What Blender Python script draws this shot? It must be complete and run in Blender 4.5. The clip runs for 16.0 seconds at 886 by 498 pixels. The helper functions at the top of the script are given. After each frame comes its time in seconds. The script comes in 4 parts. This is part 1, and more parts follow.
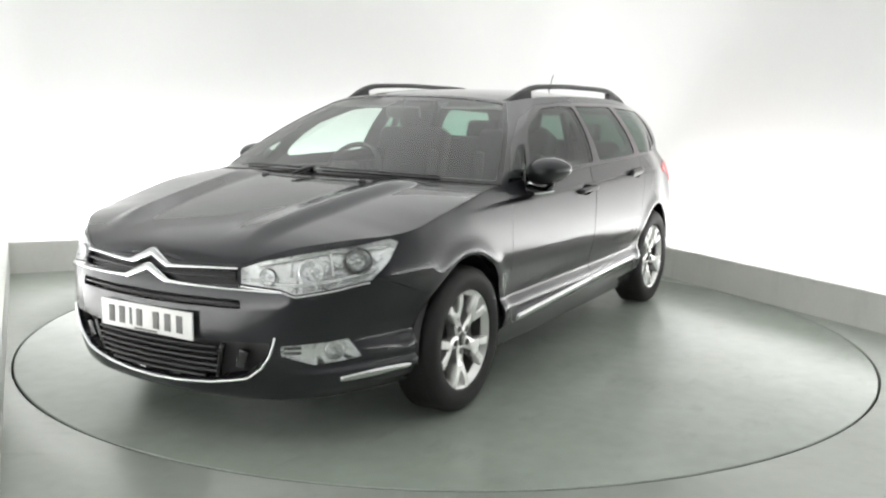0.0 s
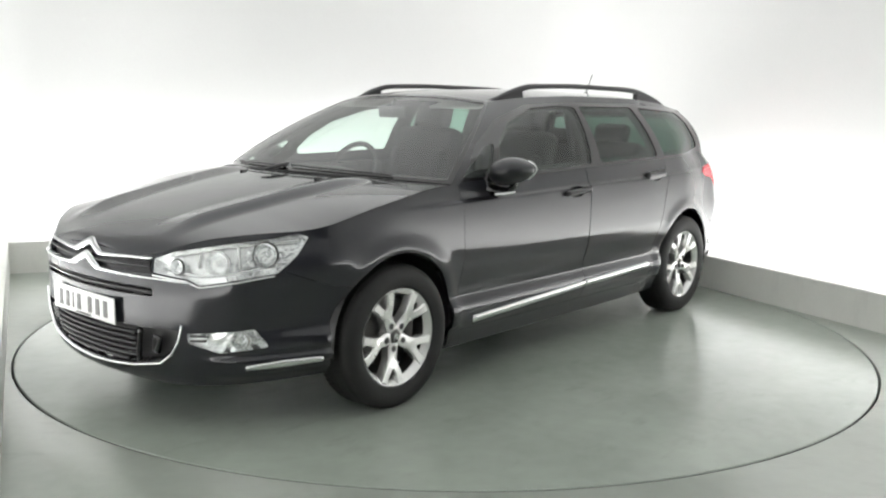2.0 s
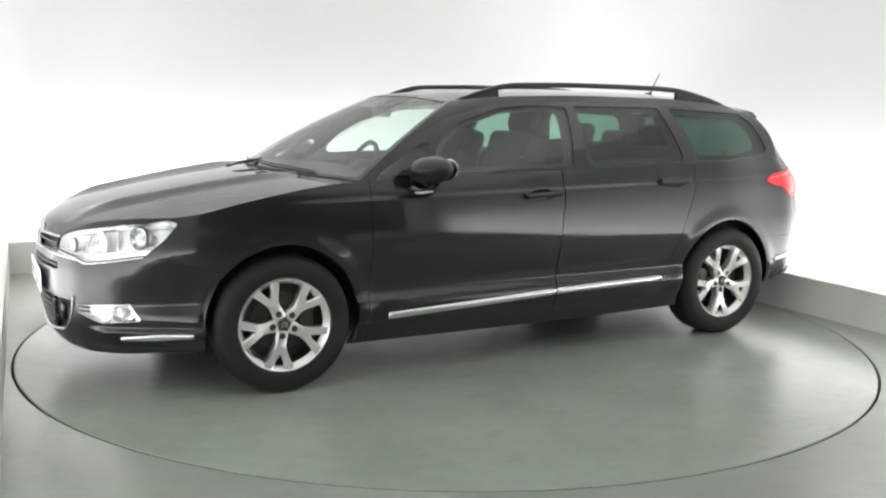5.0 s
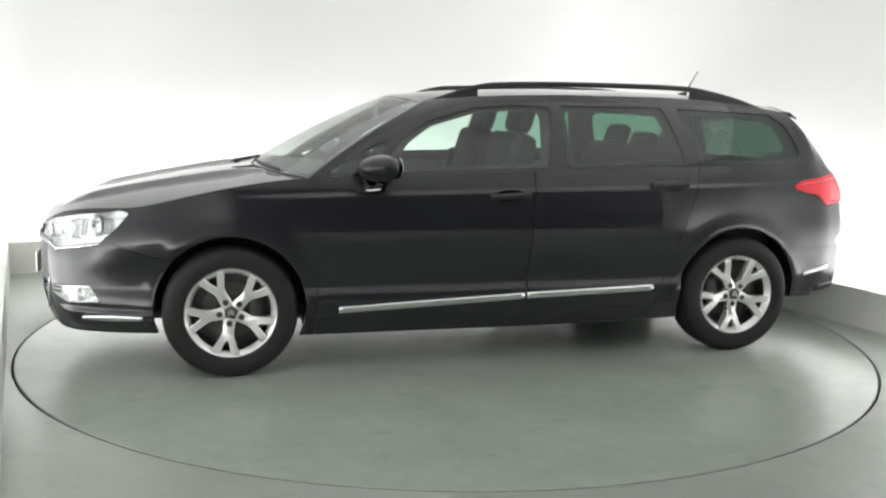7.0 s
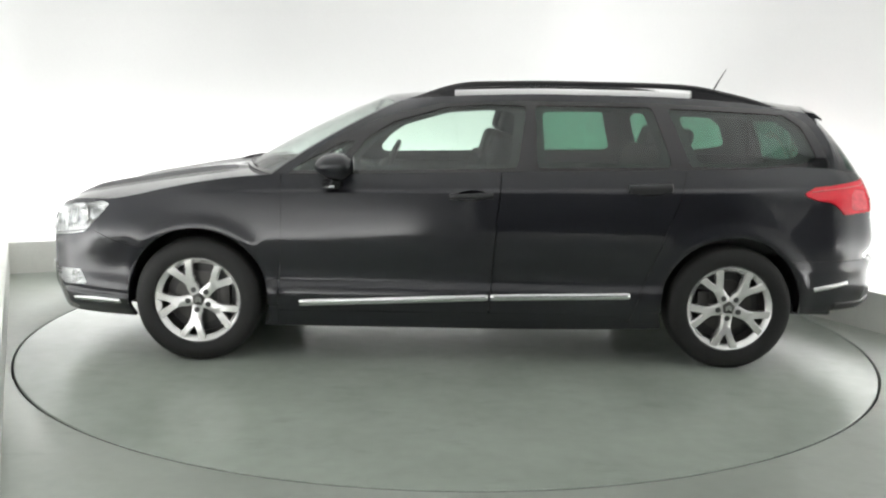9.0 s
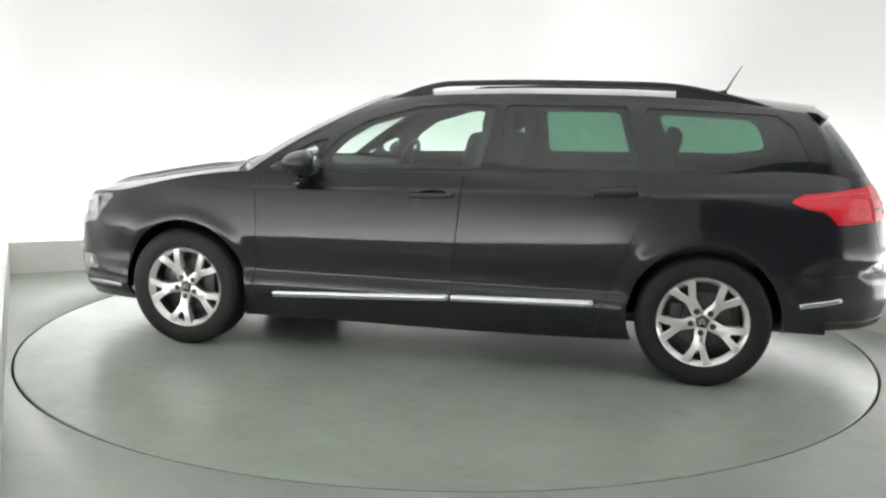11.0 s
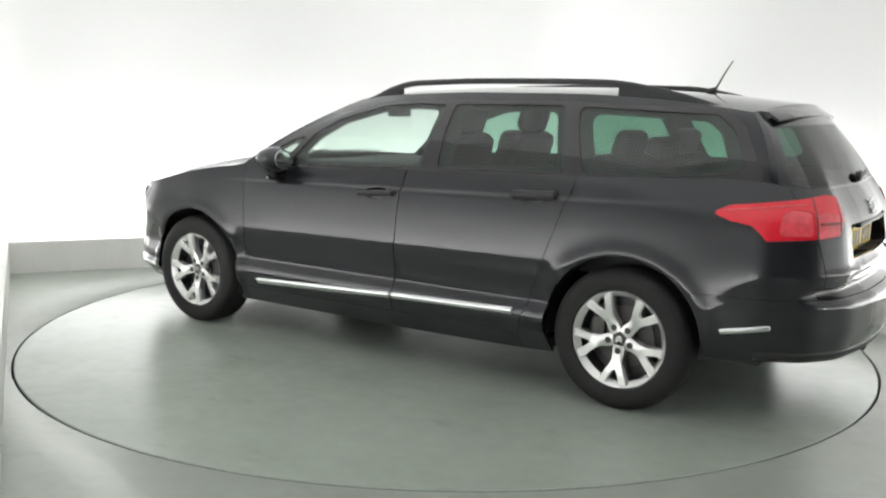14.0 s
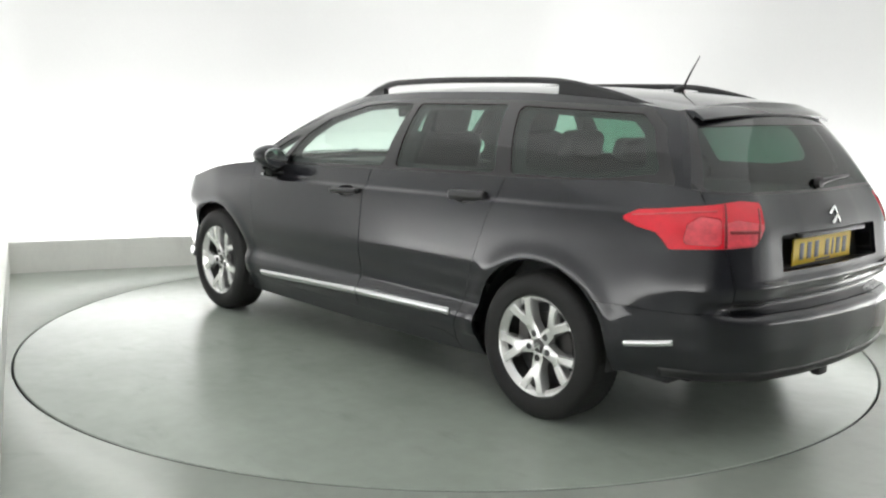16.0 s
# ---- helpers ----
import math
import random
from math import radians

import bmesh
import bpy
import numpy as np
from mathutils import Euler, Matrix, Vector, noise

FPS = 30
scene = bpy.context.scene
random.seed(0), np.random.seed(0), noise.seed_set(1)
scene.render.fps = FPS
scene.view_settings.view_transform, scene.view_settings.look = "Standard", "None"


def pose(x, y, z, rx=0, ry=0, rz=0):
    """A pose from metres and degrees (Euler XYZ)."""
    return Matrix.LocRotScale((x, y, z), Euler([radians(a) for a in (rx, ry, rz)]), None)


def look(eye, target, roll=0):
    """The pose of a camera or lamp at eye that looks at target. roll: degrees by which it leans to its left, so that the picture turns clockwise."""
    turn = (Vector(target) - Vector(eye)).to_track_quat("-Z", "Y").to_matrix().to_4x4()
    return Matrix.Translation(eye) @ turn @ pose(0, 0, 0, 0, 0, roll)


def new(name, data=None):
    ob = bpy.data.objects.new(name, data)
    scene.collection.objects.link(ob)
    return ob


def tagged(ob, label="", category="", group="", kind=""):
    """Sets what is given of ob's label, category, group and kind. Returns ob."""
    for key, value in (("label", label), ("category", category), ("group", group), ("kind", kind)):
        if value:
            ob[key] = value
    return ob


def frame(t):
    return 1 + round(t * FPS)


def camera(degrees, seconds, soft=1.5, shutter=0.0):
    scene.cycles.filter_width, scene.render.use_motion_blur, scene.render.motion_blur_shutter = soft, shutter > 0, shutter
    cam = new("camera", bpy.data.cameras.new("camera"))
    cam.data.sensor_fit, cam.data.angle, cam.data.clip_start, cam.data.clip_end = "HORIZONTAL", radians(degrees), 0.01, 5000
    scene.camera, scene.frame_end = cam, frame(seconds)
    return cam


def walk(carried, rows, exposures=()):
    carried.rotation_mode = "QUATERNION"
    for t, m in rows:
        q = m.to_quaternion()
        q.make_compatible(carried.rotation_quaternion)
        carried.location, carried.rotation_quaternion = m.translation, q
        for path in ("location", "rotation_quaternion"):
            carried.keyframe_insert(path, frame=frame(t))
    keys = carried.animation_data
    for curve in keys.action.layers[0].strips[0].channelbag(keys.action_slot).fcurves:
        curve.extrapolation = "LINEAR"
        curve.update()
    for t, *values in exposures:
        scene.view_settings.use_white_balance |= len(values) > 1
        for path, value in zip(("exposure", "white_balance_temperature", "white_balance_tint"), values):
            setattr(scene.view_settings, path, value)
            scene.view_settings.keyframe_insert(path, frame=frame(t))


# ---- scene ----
cam = camera(52.12, 16.0, soft=2.2)
EYE = (0.0, -5.53, 1.361)
AIM = (-0.00485, -5.53 + 0.98782, 1.361 - 0.15543)
walk(cam, [(0.0, look(EYE, AIM, 1.07)), (16.0, look(EYE, AIM, 1.07))])
scene.view_settings.exposure = 0.0

# heading of the turntable and the car on it, in degrees
TURN = [(0.0, 240.15), (0.5, 238.5), (1.0, 235.9), (1.5, 232.65), (2.0, 229.05), (2.5, 225.55), (3.0, 222.05), (3.5, 218.57), (4.0, 215.07),
        (4.5, 211.6), (5.0, 208.1), (5.5, 204.6), (6.0, 201.1), (6.5, 197.62), (7.0, 194.17), (7.5, 190.7), (8.0, 187.2), (8.5, 183.67),
        (9.0, 180.22), (9.5, 176.8), (10.0, 173.4), (10.5, 170.0), (11.0, 166.6), (11.5, 163.19), (12.0, 159.75), (12.5, 156.35), (13.0, 152.92),
        (13.5, 149.47), (14.0, 146.0), (14.5, 142.55), (15.0, 139.1), (15.5, 135.65), (16.0, 132.18)]
PIVOT = (.0923, .0598)      # the turntable's axis in the car's own space

# ---- light: lamps hidden behind the plinths wash the white walls ----
world = bpy.data.worlds.new("world")
world.use_nodes = True
world.node_tree.nodes["Background"].inputs[0].default_value = (.8, .85, .85, 1)
world.node_tree.nodes["Background"].inputs[1].default_value = 0.02
scene.world = world

# corners of the room along the foot of the plinths (three seen sides and the side behind the camera)
K0, K1, K2, K3 = Vector((-3.43, 1.44)), Vector((1.054, 3.35)), Vector((5.55, -5.47)), Vector((.62, -7.15))
PLINTH_H, PLINTH_T, COVE = .25, .06, .46
CEIL = 3.3


def cove_lamp(a, b, power):
    d = (b - a).normalized()
    out = Vector((-d.y, d.x))
    mid = (a + b) / 2 + out * (PLINTH_T + .11)
    data = bpy.data.lights.new("cove_lamp", "AREA")
    data.shape, data.size, data.size_y = "RECTANGLE", (b - a).length, .08
    data.energy, data.color = power * (b - a).length, LAMP
    ob = new("cove_lamp", data)
    up = (Vector((0, 0, 1)) + Vector((out.x, out.y, 0)) * .08).normalized()
    x = Vector((d.x, d.y, 0))
    y = up.cross(x) * -1
    m = Matrix((x, y, up * -1)).transposed()
    m.col[2] = up * -1
    if m.determinant() < 0:
        m.col[1] = -m.col[1]
    ob.matrix_world = Matrix.Translation((mid.x, mid.y, .15)) @ m.to_4x4()
    return tagged(ob, kind="structure")


LAMP = (.995, 1.0, 1.0)
for ka, kb, pw in ((K0.lerp(K1, .02), K0.lerp(K1, .90), 20.6), (K1.lerp(K2, .12), K1.lerp(K2, .95), 17.5), (K3.lerp(K0, .12), K3.lerp(K0, .80), 16.5)):
    cove_lamp(ka, kb, pw)

# ---- materials ----
def mat(name, base, rough=.5, metal=0., coat=0., spec=.5, var=.0, scale=8., fine=0., fine_scale=300., bump=0., rvar=0., emit=0., coat_rough=.03, coat_ior=1.5, relief=.002):
    """A node material with variation at two scales in colour and roughness, and fine relief."""
    m = bpy.data.materials.new(name)
    m.use_nodes = True
    t = m.node_tree
    b = t.nodes["Principled BSDF"]
    b.inputs["Base Color"].default_value = (*base, 1)
    b.inputs["Roughness"].default_value = rough
    b.inputs["Metallic"].default_value = metal
    b.inputs["Coat Weight"].default_value = coat
    b.inputs["Coat Roughness"].default_value = coat_rough
    b.inputs["Coat IOR"].default_value = coat_ior
    b.inputs["Specular IOR Level"].default_value = spec
    if emit:
        b.inputs["Emission Color"].default_value = (*base, 1)
        b.inputs["Emission Strength"].default_value = emit
    if var or fine or bump or rvar:
        co = t.nodes.new("ShaderNodeTexCoord")
        n1, n2 = t.nodes.new("ShaderNodeTexNoise"), t.nodes.new("ShaderNodeTexNoise")
        n1.inputs["Scale"].default_value, n1.inputs["Detail"].default_value = scale, 6
        n2.inputs["Scale"].default_value, n2.inputs["Detail"].default_value = fine_scale, 2
        for n in (n1, n2):
            t.links.new(co.outputs["Object"], n.inputs["Vector"])
        add = t.nodes.new("ShaderNodeMath")
        add.operation = "MULTIPLY_ADD"
        add.inputs[1].default_value = 2 * var
        add.inputs[2].default_value = 1 - var
        t.links.new(n1.outputs["Fac"], add.inputs[0])
        add2 = t.nodes.new("ShaderNodeMath")
        add2.operation = "MULTIPLY_ADD"
        add2.inputs[1].default_value = 2 * fine
        t.links.new(n2.outputs["Fac"], add2.inputs[0])
        t.links.new(add.outputs[0], add2.inputs[2])
        sub = t.nodes.new("ShaderNodeMath")
        sub.operation = "SUBTRACT"
        sub.inputs[1].default_value = fine
        t.links.new(add2.outputs[0], sub.inputs[0])
        mul = t.nodes.new("ShaderNodeVectorMath")
        mul.operation = "SCALE"
        mul.inputs[0].default_value = base
        t.links.new(sub.outputs[0], mul.inputs["Scale"])
        t.links.new(mul.outputs[0], b.inputs["Base Color"])
        if rvar:
            r = t.nodes.new("ShaderNodeMath")
            r.operation = "MULTIPLY_ADD"
            r.inputs[1].default_value, r.inputs[2].default_value = 2 * rvar, rough - rvar
            t.links.new(n1.outputs["Fac"], r.inputs[0])
            t.links.new(r.outputs[0], b.inputs["Roughness"])
        if bump:
            bp = t.nodes.new("ShaderNodeBump")
            bp.inputs["Strength"].default_value, bp.inputs["Distance"].default_value = bump, relief
            t.links.new(n2.outputs["Fac"], bp.inputs["Height"])
            t.links.new(bp.outputs[0], b.inputs["Normal"])
    return m


def clear(name, tint, ior=1.5, rough=.0):
    """A thin pane: tinted, with the gloss of glass."""
    m = bpy.data.materials.new(name)
    m.use_nodes = True
    t = m.node_tree
    t.nodes.remove(t.nodes["Principled BSDF"])
    tr, gl, mx, lw = (t.nodes.new(k) for k in ("ShaderNodeBsdfTransparent", "ShaderNodeBsdfGlossy", "ShaderNodeMixShader", "ShaderNodeLayerWeight"))
    pw, fr = t.nodes.new("ShaderNodeMath"), t.nodes.new("ShaderNodeMath")
    tr.inputs[0].default_value = (*tint, 1)
    gl.inputs["Roughness"].default_value = rough
    # gloss by the angle of view, the same from both sides of a thin pane
    lw.inputs["Blend"].default_value = .5
    pw.operation, fr.operation = "POWER", "MULTIPLY_ADD"
    pw.inputs[1].default_value = 5
    f0 = 2.4 * ((ior - 1) / (ior + 1)) ** 2
    fr.inputs[1].default_value, fr.inputs[2].default_value = 1 - f0, f0
    t.links.new(lw.outputs["Facing"], pw.inputs[0])
    t.links.new(pw.outputs[0], fr.inputs[0])
    t.links.new(fr.outputs[0], mx.inputs[0])
    t.links.new(tr.outputs[0], mx.inputs[1])
    t.links.new(gl.outputs[0], mx.inputs[2])
    t.links.new(mx.outputs[0], t.nodes["Material Output"].inputs[0])
    return m


PAINT = mat("anthracite_paint", (.0085, .0093, .0135), .42, .25, 1., spec=.15, var=.06, scale=3., fine=.12, fine_scale=900., coat_rough=.03, coat_ior=1.56)
WALL = mat("white_wall_paint", (.81, .81, .80), .6, var=.02, scale=1.2, fine=.02, fine_scale=60., bump=.08)
# for the unseen south wall: dark, so the car's side reflects darkness
DARKWALL = mat("dark_stand_in_wall", (.14, .14, .143), .8, var=.08, scale=1.5, fine=.04, fine_scale=50., bump=.1)
CEILING = mat("white_ceiling_paint", (.86, .86, .86), .8, var=.04, scale=1.2, fine=.03, fine_scale=50., bump=.1)
PLINTH = mat("grey_plinth_paint", (.88, .88, .84), .45, var=.07, scale=2.2, fine=.03, fine_scale=45., bump=.1, rvar=.08)
FLOOR = mat("grey_floor_paint", (.372, .408, .362), .33, spec=.5, var=.20, scale=1.9, fine=.09, fine_scale=16., rvar=.02)
DISC = mat("grey_turntable_paint", (.331, .370, .326), .235, spec=.55, var=.19, scale=1.9, fine=.08, fine_scale=12., rvar=.03)


def worn(m, seed, low, high, depth):
    """Sparse scuffs and tyre marks with soft edges, laid over a floor paint."""
    t = m.node_tree
    b = t.nodes["Principled BSDF"]
    old = b.inputs["Base Color"].links[0].from_socket
    co, mp, n, rp, mul = (t.nodes.new(k) for k in ("ShaderNodeTexCoord", "ShaderNodeMapping", "ShaderNodeTexNoise", "ShaderNodeMapRange", "ShaderNodeVectorMath"))
    mp.inputs["Location"].default_value = (seed, seed * 1.7, 0)
    mp.inputs["Scale"].default_value = (2.1, 5.2, 1)
    n.inputs["Scale"].default_value, n.inputs["Detail"].default_value = 1.3, 8
    n.inputs["Roughness"].default_value = .66
    rp.inputs["From Min"].default_value, rp.inputs["From Max"].default_value = low, high
    rp.inputs["To Min"].default_value, rp.inputs["To Max"].default_value = 1, 1 - depth
    mul.operation = "SCALE"
    t.links.new(co.outputs["Object"], mp.inputs["Vector"])
    t.links.new(mp.outputs[0], n.inputs["Vector"])
    t.links.new(n.outputs["Fac"], rp.inputs["Value"])
    t.links.new(old, mul.inputs[0])
    t.links.new(rp.outputs[0], mul.inputs["Scale"])
    t.links.new(mul.outputs[0], b.inputs["Base Color"])


worn(FLOOR, 3., .56, .70, .17)
worn(DISC, 8., .58, .72, .12)
worn(PLINTH, 5., .52, .74, .09)
# near-black: the shade in the turntable's gap put into the colour
PIT = mat("dark_gap", (.03, .03, .03), .8, var=.2)
GLASS = clear("clear_glass", (.79, .91, .84))
DARKGLASS = clear("green_tinted_glass", (.27, .47, .375))
BACKGLASS = clear("dark_back_glass", (.11, .185, .155))
SCREEN = clear("windscreen_glass", (.84, .92, .88), 1.68)
LENS = clear("clear_lens", (.97, .98, .98))
BLACK = mat("black_plastic", (.018, .018, .019), .38, var=.15, scale=20., fine=.1, bump=.1)
GLOSSBLACK = mat("gloss_black_trim", (.012, .012, .014), .12, coat=.6, var=.08, scale=6.)
SATIN = mat("satin_black_rail", (.022, .022, .024), .28, var=.1, scale=12., fine=.05)
RUBBER = mat("tyre_rubber", (.011, .011, .011), .62, spec=.4, var=.25, scale=14., fine=.2, fine_scale=120., bump=.3)
CHROME = mat("chrome", (.70, .71, .71), .12, 1., var=.03, scale=10.)
SILVER = mat("silver_alloy", (.84, .84, .83), .27, .72, .5, var=.06, scale=14., fine=.03)
REFLECTOR = mat("lamp_reflector", (.97, .98, .98), .16, .75, var=.05, scale=30., fine=.03, fine_scale=38., bump=1.0, relief=.006)
# steel kept dark, also for the shade inside the wheels
STEEL = mat("brake_steel", (.075, .073, .071), .42, .85, var=.15, scale=40.)
RED = mat("red_lamp_plastic", (.82, .014, .035), .16, coat=.6, var=.14, scale=18., fine=.1, fine_scale=160., bump=.15)
PINKRED = mat("pale_red_lamp_plastic", (.80, .085, .11), .16, coat=.5, var=.45, scale=26., fine=.15, fine_scale=120., bump=.2)
DARKRED = mat("dark_red_plastic", (.20, .006, .010), .2, coat=.7, var=.1, scale=30.)
WHITEPLATE = mat("white_reflective_plate", (.78, .78, .76), .4, var=.04, scale=20.)
YELLOWPLATE = mat("yellow_reflective_plate", (.75, .52, .035), .4, var=.05, scale=20.)
# grey rather than black, for the soft low contrast of the characters
CHARINK = mat("grey_plate_ink", (.15, .15, .145), .5, var=.15, scale=60.)
HOLEBLACK = mat("nut_hole_black", (.02, .02, .02), .5, var=.1)
CABIN = mat("dark_grey_cabin_plastic", (.022, .023, .025), .6, var=.12, scale=9., fine=.1, bump=.2)
CLOTH = mat("charcoal_seat_cloth", (.024, .024, .027), .9, var=.22, scale=14., fine=.12, fine_scale=60., bump=.1)
LINING = mat("pale_grey_headlining", (.42, .42, .40), .9, var=.05, scale=6., fine=.05, bump=.2)
MIRRORGLASS = mat("mirror_glass", (.8, .82, .82), .03, 1., var=.01)

# ---- building helpers ----
def mesh_ob(name, verts, faces, material, parent=None, label="", smooth=True):
    me = bpy.data.meshes.new(name)
    me.from_pydata([tuple(map(float, v)) for v in verts], [], [tuple(int(i) for i in f) for f in faces])
    me.materials.append(material)
    if smooth:
        me.polygons.foreach_set("use_smooth", [True] * len(me.polygons))
    me.update()
    ob = new(name, me)
    ob.parent = parent
    if label:
        ob["label"] = label
    return ob


def part(name, bm, material, parent=None, label="", smooth=40):
    """One bmesh as one mesh object under a thing or a part."""
    for e in bm.edges:
        e.smooth = not (len(e.link_faces) == 2 and e.calc_face_angle(0) > radians(smooth))
    for f in bm.faces:
        f.smooth = True
    me = bpy.data.meshes.new(name)
    bm.to_mesh(me)
    bm.free()
    me.materials.append(material)
    ob = new(name, me)
    ob.parent = parent
    if label:
        ob["label"] = label
    return ob


def block(bm, size, at, turn=None, bevel=0.0, seg=2):
    """A bevelled block into bm."""
    m = Matrix.Translation(at) @ (turn.to_4x4() if turn else Matrix()) @ Matrix.Diagonal((*size, 1))
    vs = bmesh.ops.create_cube(bm, size=1, matrix=m)["verts"]
    if bevel:
        es = list({e for v in vs for e in v.link_edges})
        bmesh.ops.bevel(bm, geom=es, offset=bevel, segments=seg, affect="EDGES", profile=.5)
    return bm


def lathe(bm, profile, n=48, axis="y", at=(0, 0, 0), closed=False, caps=True):
    """A turned shape: profile rows are (radius, along)."""
    rows = []
    for r, a in profile:
        row = []
        for i in range(n):
            c, s = math.cos(2 * math.pi * i / n) * r, math.sin(2 * math.pi * i / n) * r
            p = {"x": (a, c, s), "y": (s, a, c), "z": (c, s, a)}[axis]
            row.append(bm.verts.new(Vector(p) + Vector(at)))
        rows.append(row)
    pairs = list(zip(rows, rows[1:])) + ([(rows[-1], rows[0])] if closed else [])
    for p, q in pairs:
        for i in range(n):
            bm.faces.new((p[i], p[(i + 1) % n], q[(i + 1) % n], q[i]))
    if caps and not closed:
        for row, prof in ((rows[0], profile[0]), (rows[-1], profile[-1])):
            if prof[0] > 1e-4:
                try:
                    bm.faces.new(row)
                except ValueError:
                    pass
    bmesh.ops.recalc_face_normals(bm, faces=bm.faces)
    return bm


def tube(bm, path, radius, n=10, squash=1.0):
    """A round bar along a path; radius may be a list."""
    path = [Vector(p) for p in path]
    rr = radius if isinstance(radius, (list, tuple)) else [radius] * len(path)
    rows = []
    for i, p in enumerate(path):
        d = (path[min(i + 1, len(path) - 1)] - path[max(i - 1, 0)]).normalized()
        a = d.cross(Vector((0, 0, 1)))
        a = a.normalized() if a.length > 1e-4 else Vector((1, 0, 0))
        b = a.cross(d)
        rows.append([bm.verts.new(p + (a * math.cos(2 * math.pi * k / n) + b * math.sin(2 * math.pi * k / n) * squash) * rr[i]) for k in range(n)])
    for p, q in zip(rows, rows[1:]):
        for k in range(n):
            bm.faces.new((p[k], p[(k + 1) % n], q[(k + 1) % n], q[k]))
    bm.faces.new(rows[0][::-1])
    bm.faces.new(rows[-1])
    bmesh.ops.recalc_face_normals(bm, faces=bm.faces)
    return bm


# ---- the studio ----
def off(poly, d):
    """The polygon's corners moved outward by d."""
    out = []
    n = len(poly)
    for i in range(n):
        p, a, b = poly[i], poly[i - 1], poly[(i + 1) % n]
        n1, n2 = (p - a).normalized(), (b - p).normalized()
        n1, n2 = Vector((-n1.y, n1.x)), Vector((-n2.y, n2.x))
        k = (n1 + n2).normalized()
        out.append(p + k * (d / max(.2, k.dot(n1))))
    return out


FOOT = [K0, K1, K2, K3]


def rounded(poly, radius, n=12):
    """The polygon with rounded corners, as one loop and the index range of each side."""
    out = []
    for i in range(len(poly)):
        p, a, b = poly[i], poly[i - 1], poly[(i + 1) % len(poly)]
        u, v = (a - p).normalized(), (b - p).normalized()
        half = math.acos(max(-1, min(1, u.dot(v)))) / 2
        r = radius[i] if isinstance(radius, (list, tuple)) else radius
        t = r / math.tan(half)
        c = p + (u + v).normalized() * (r / math.sin(half))
        s, e = p + u * t - c, p + v * t - c
        ang = math.atan2(s.x * e.y - s.y * e.x, s.dot(e))
        for k in range(n + 1):
            f = ang * k / n
            out.append(c + Vector((s.x * math.cos(f) - s.y * math.sin(f), s.x * math.sin(f) + s.y * math.cos(f))))
    return out


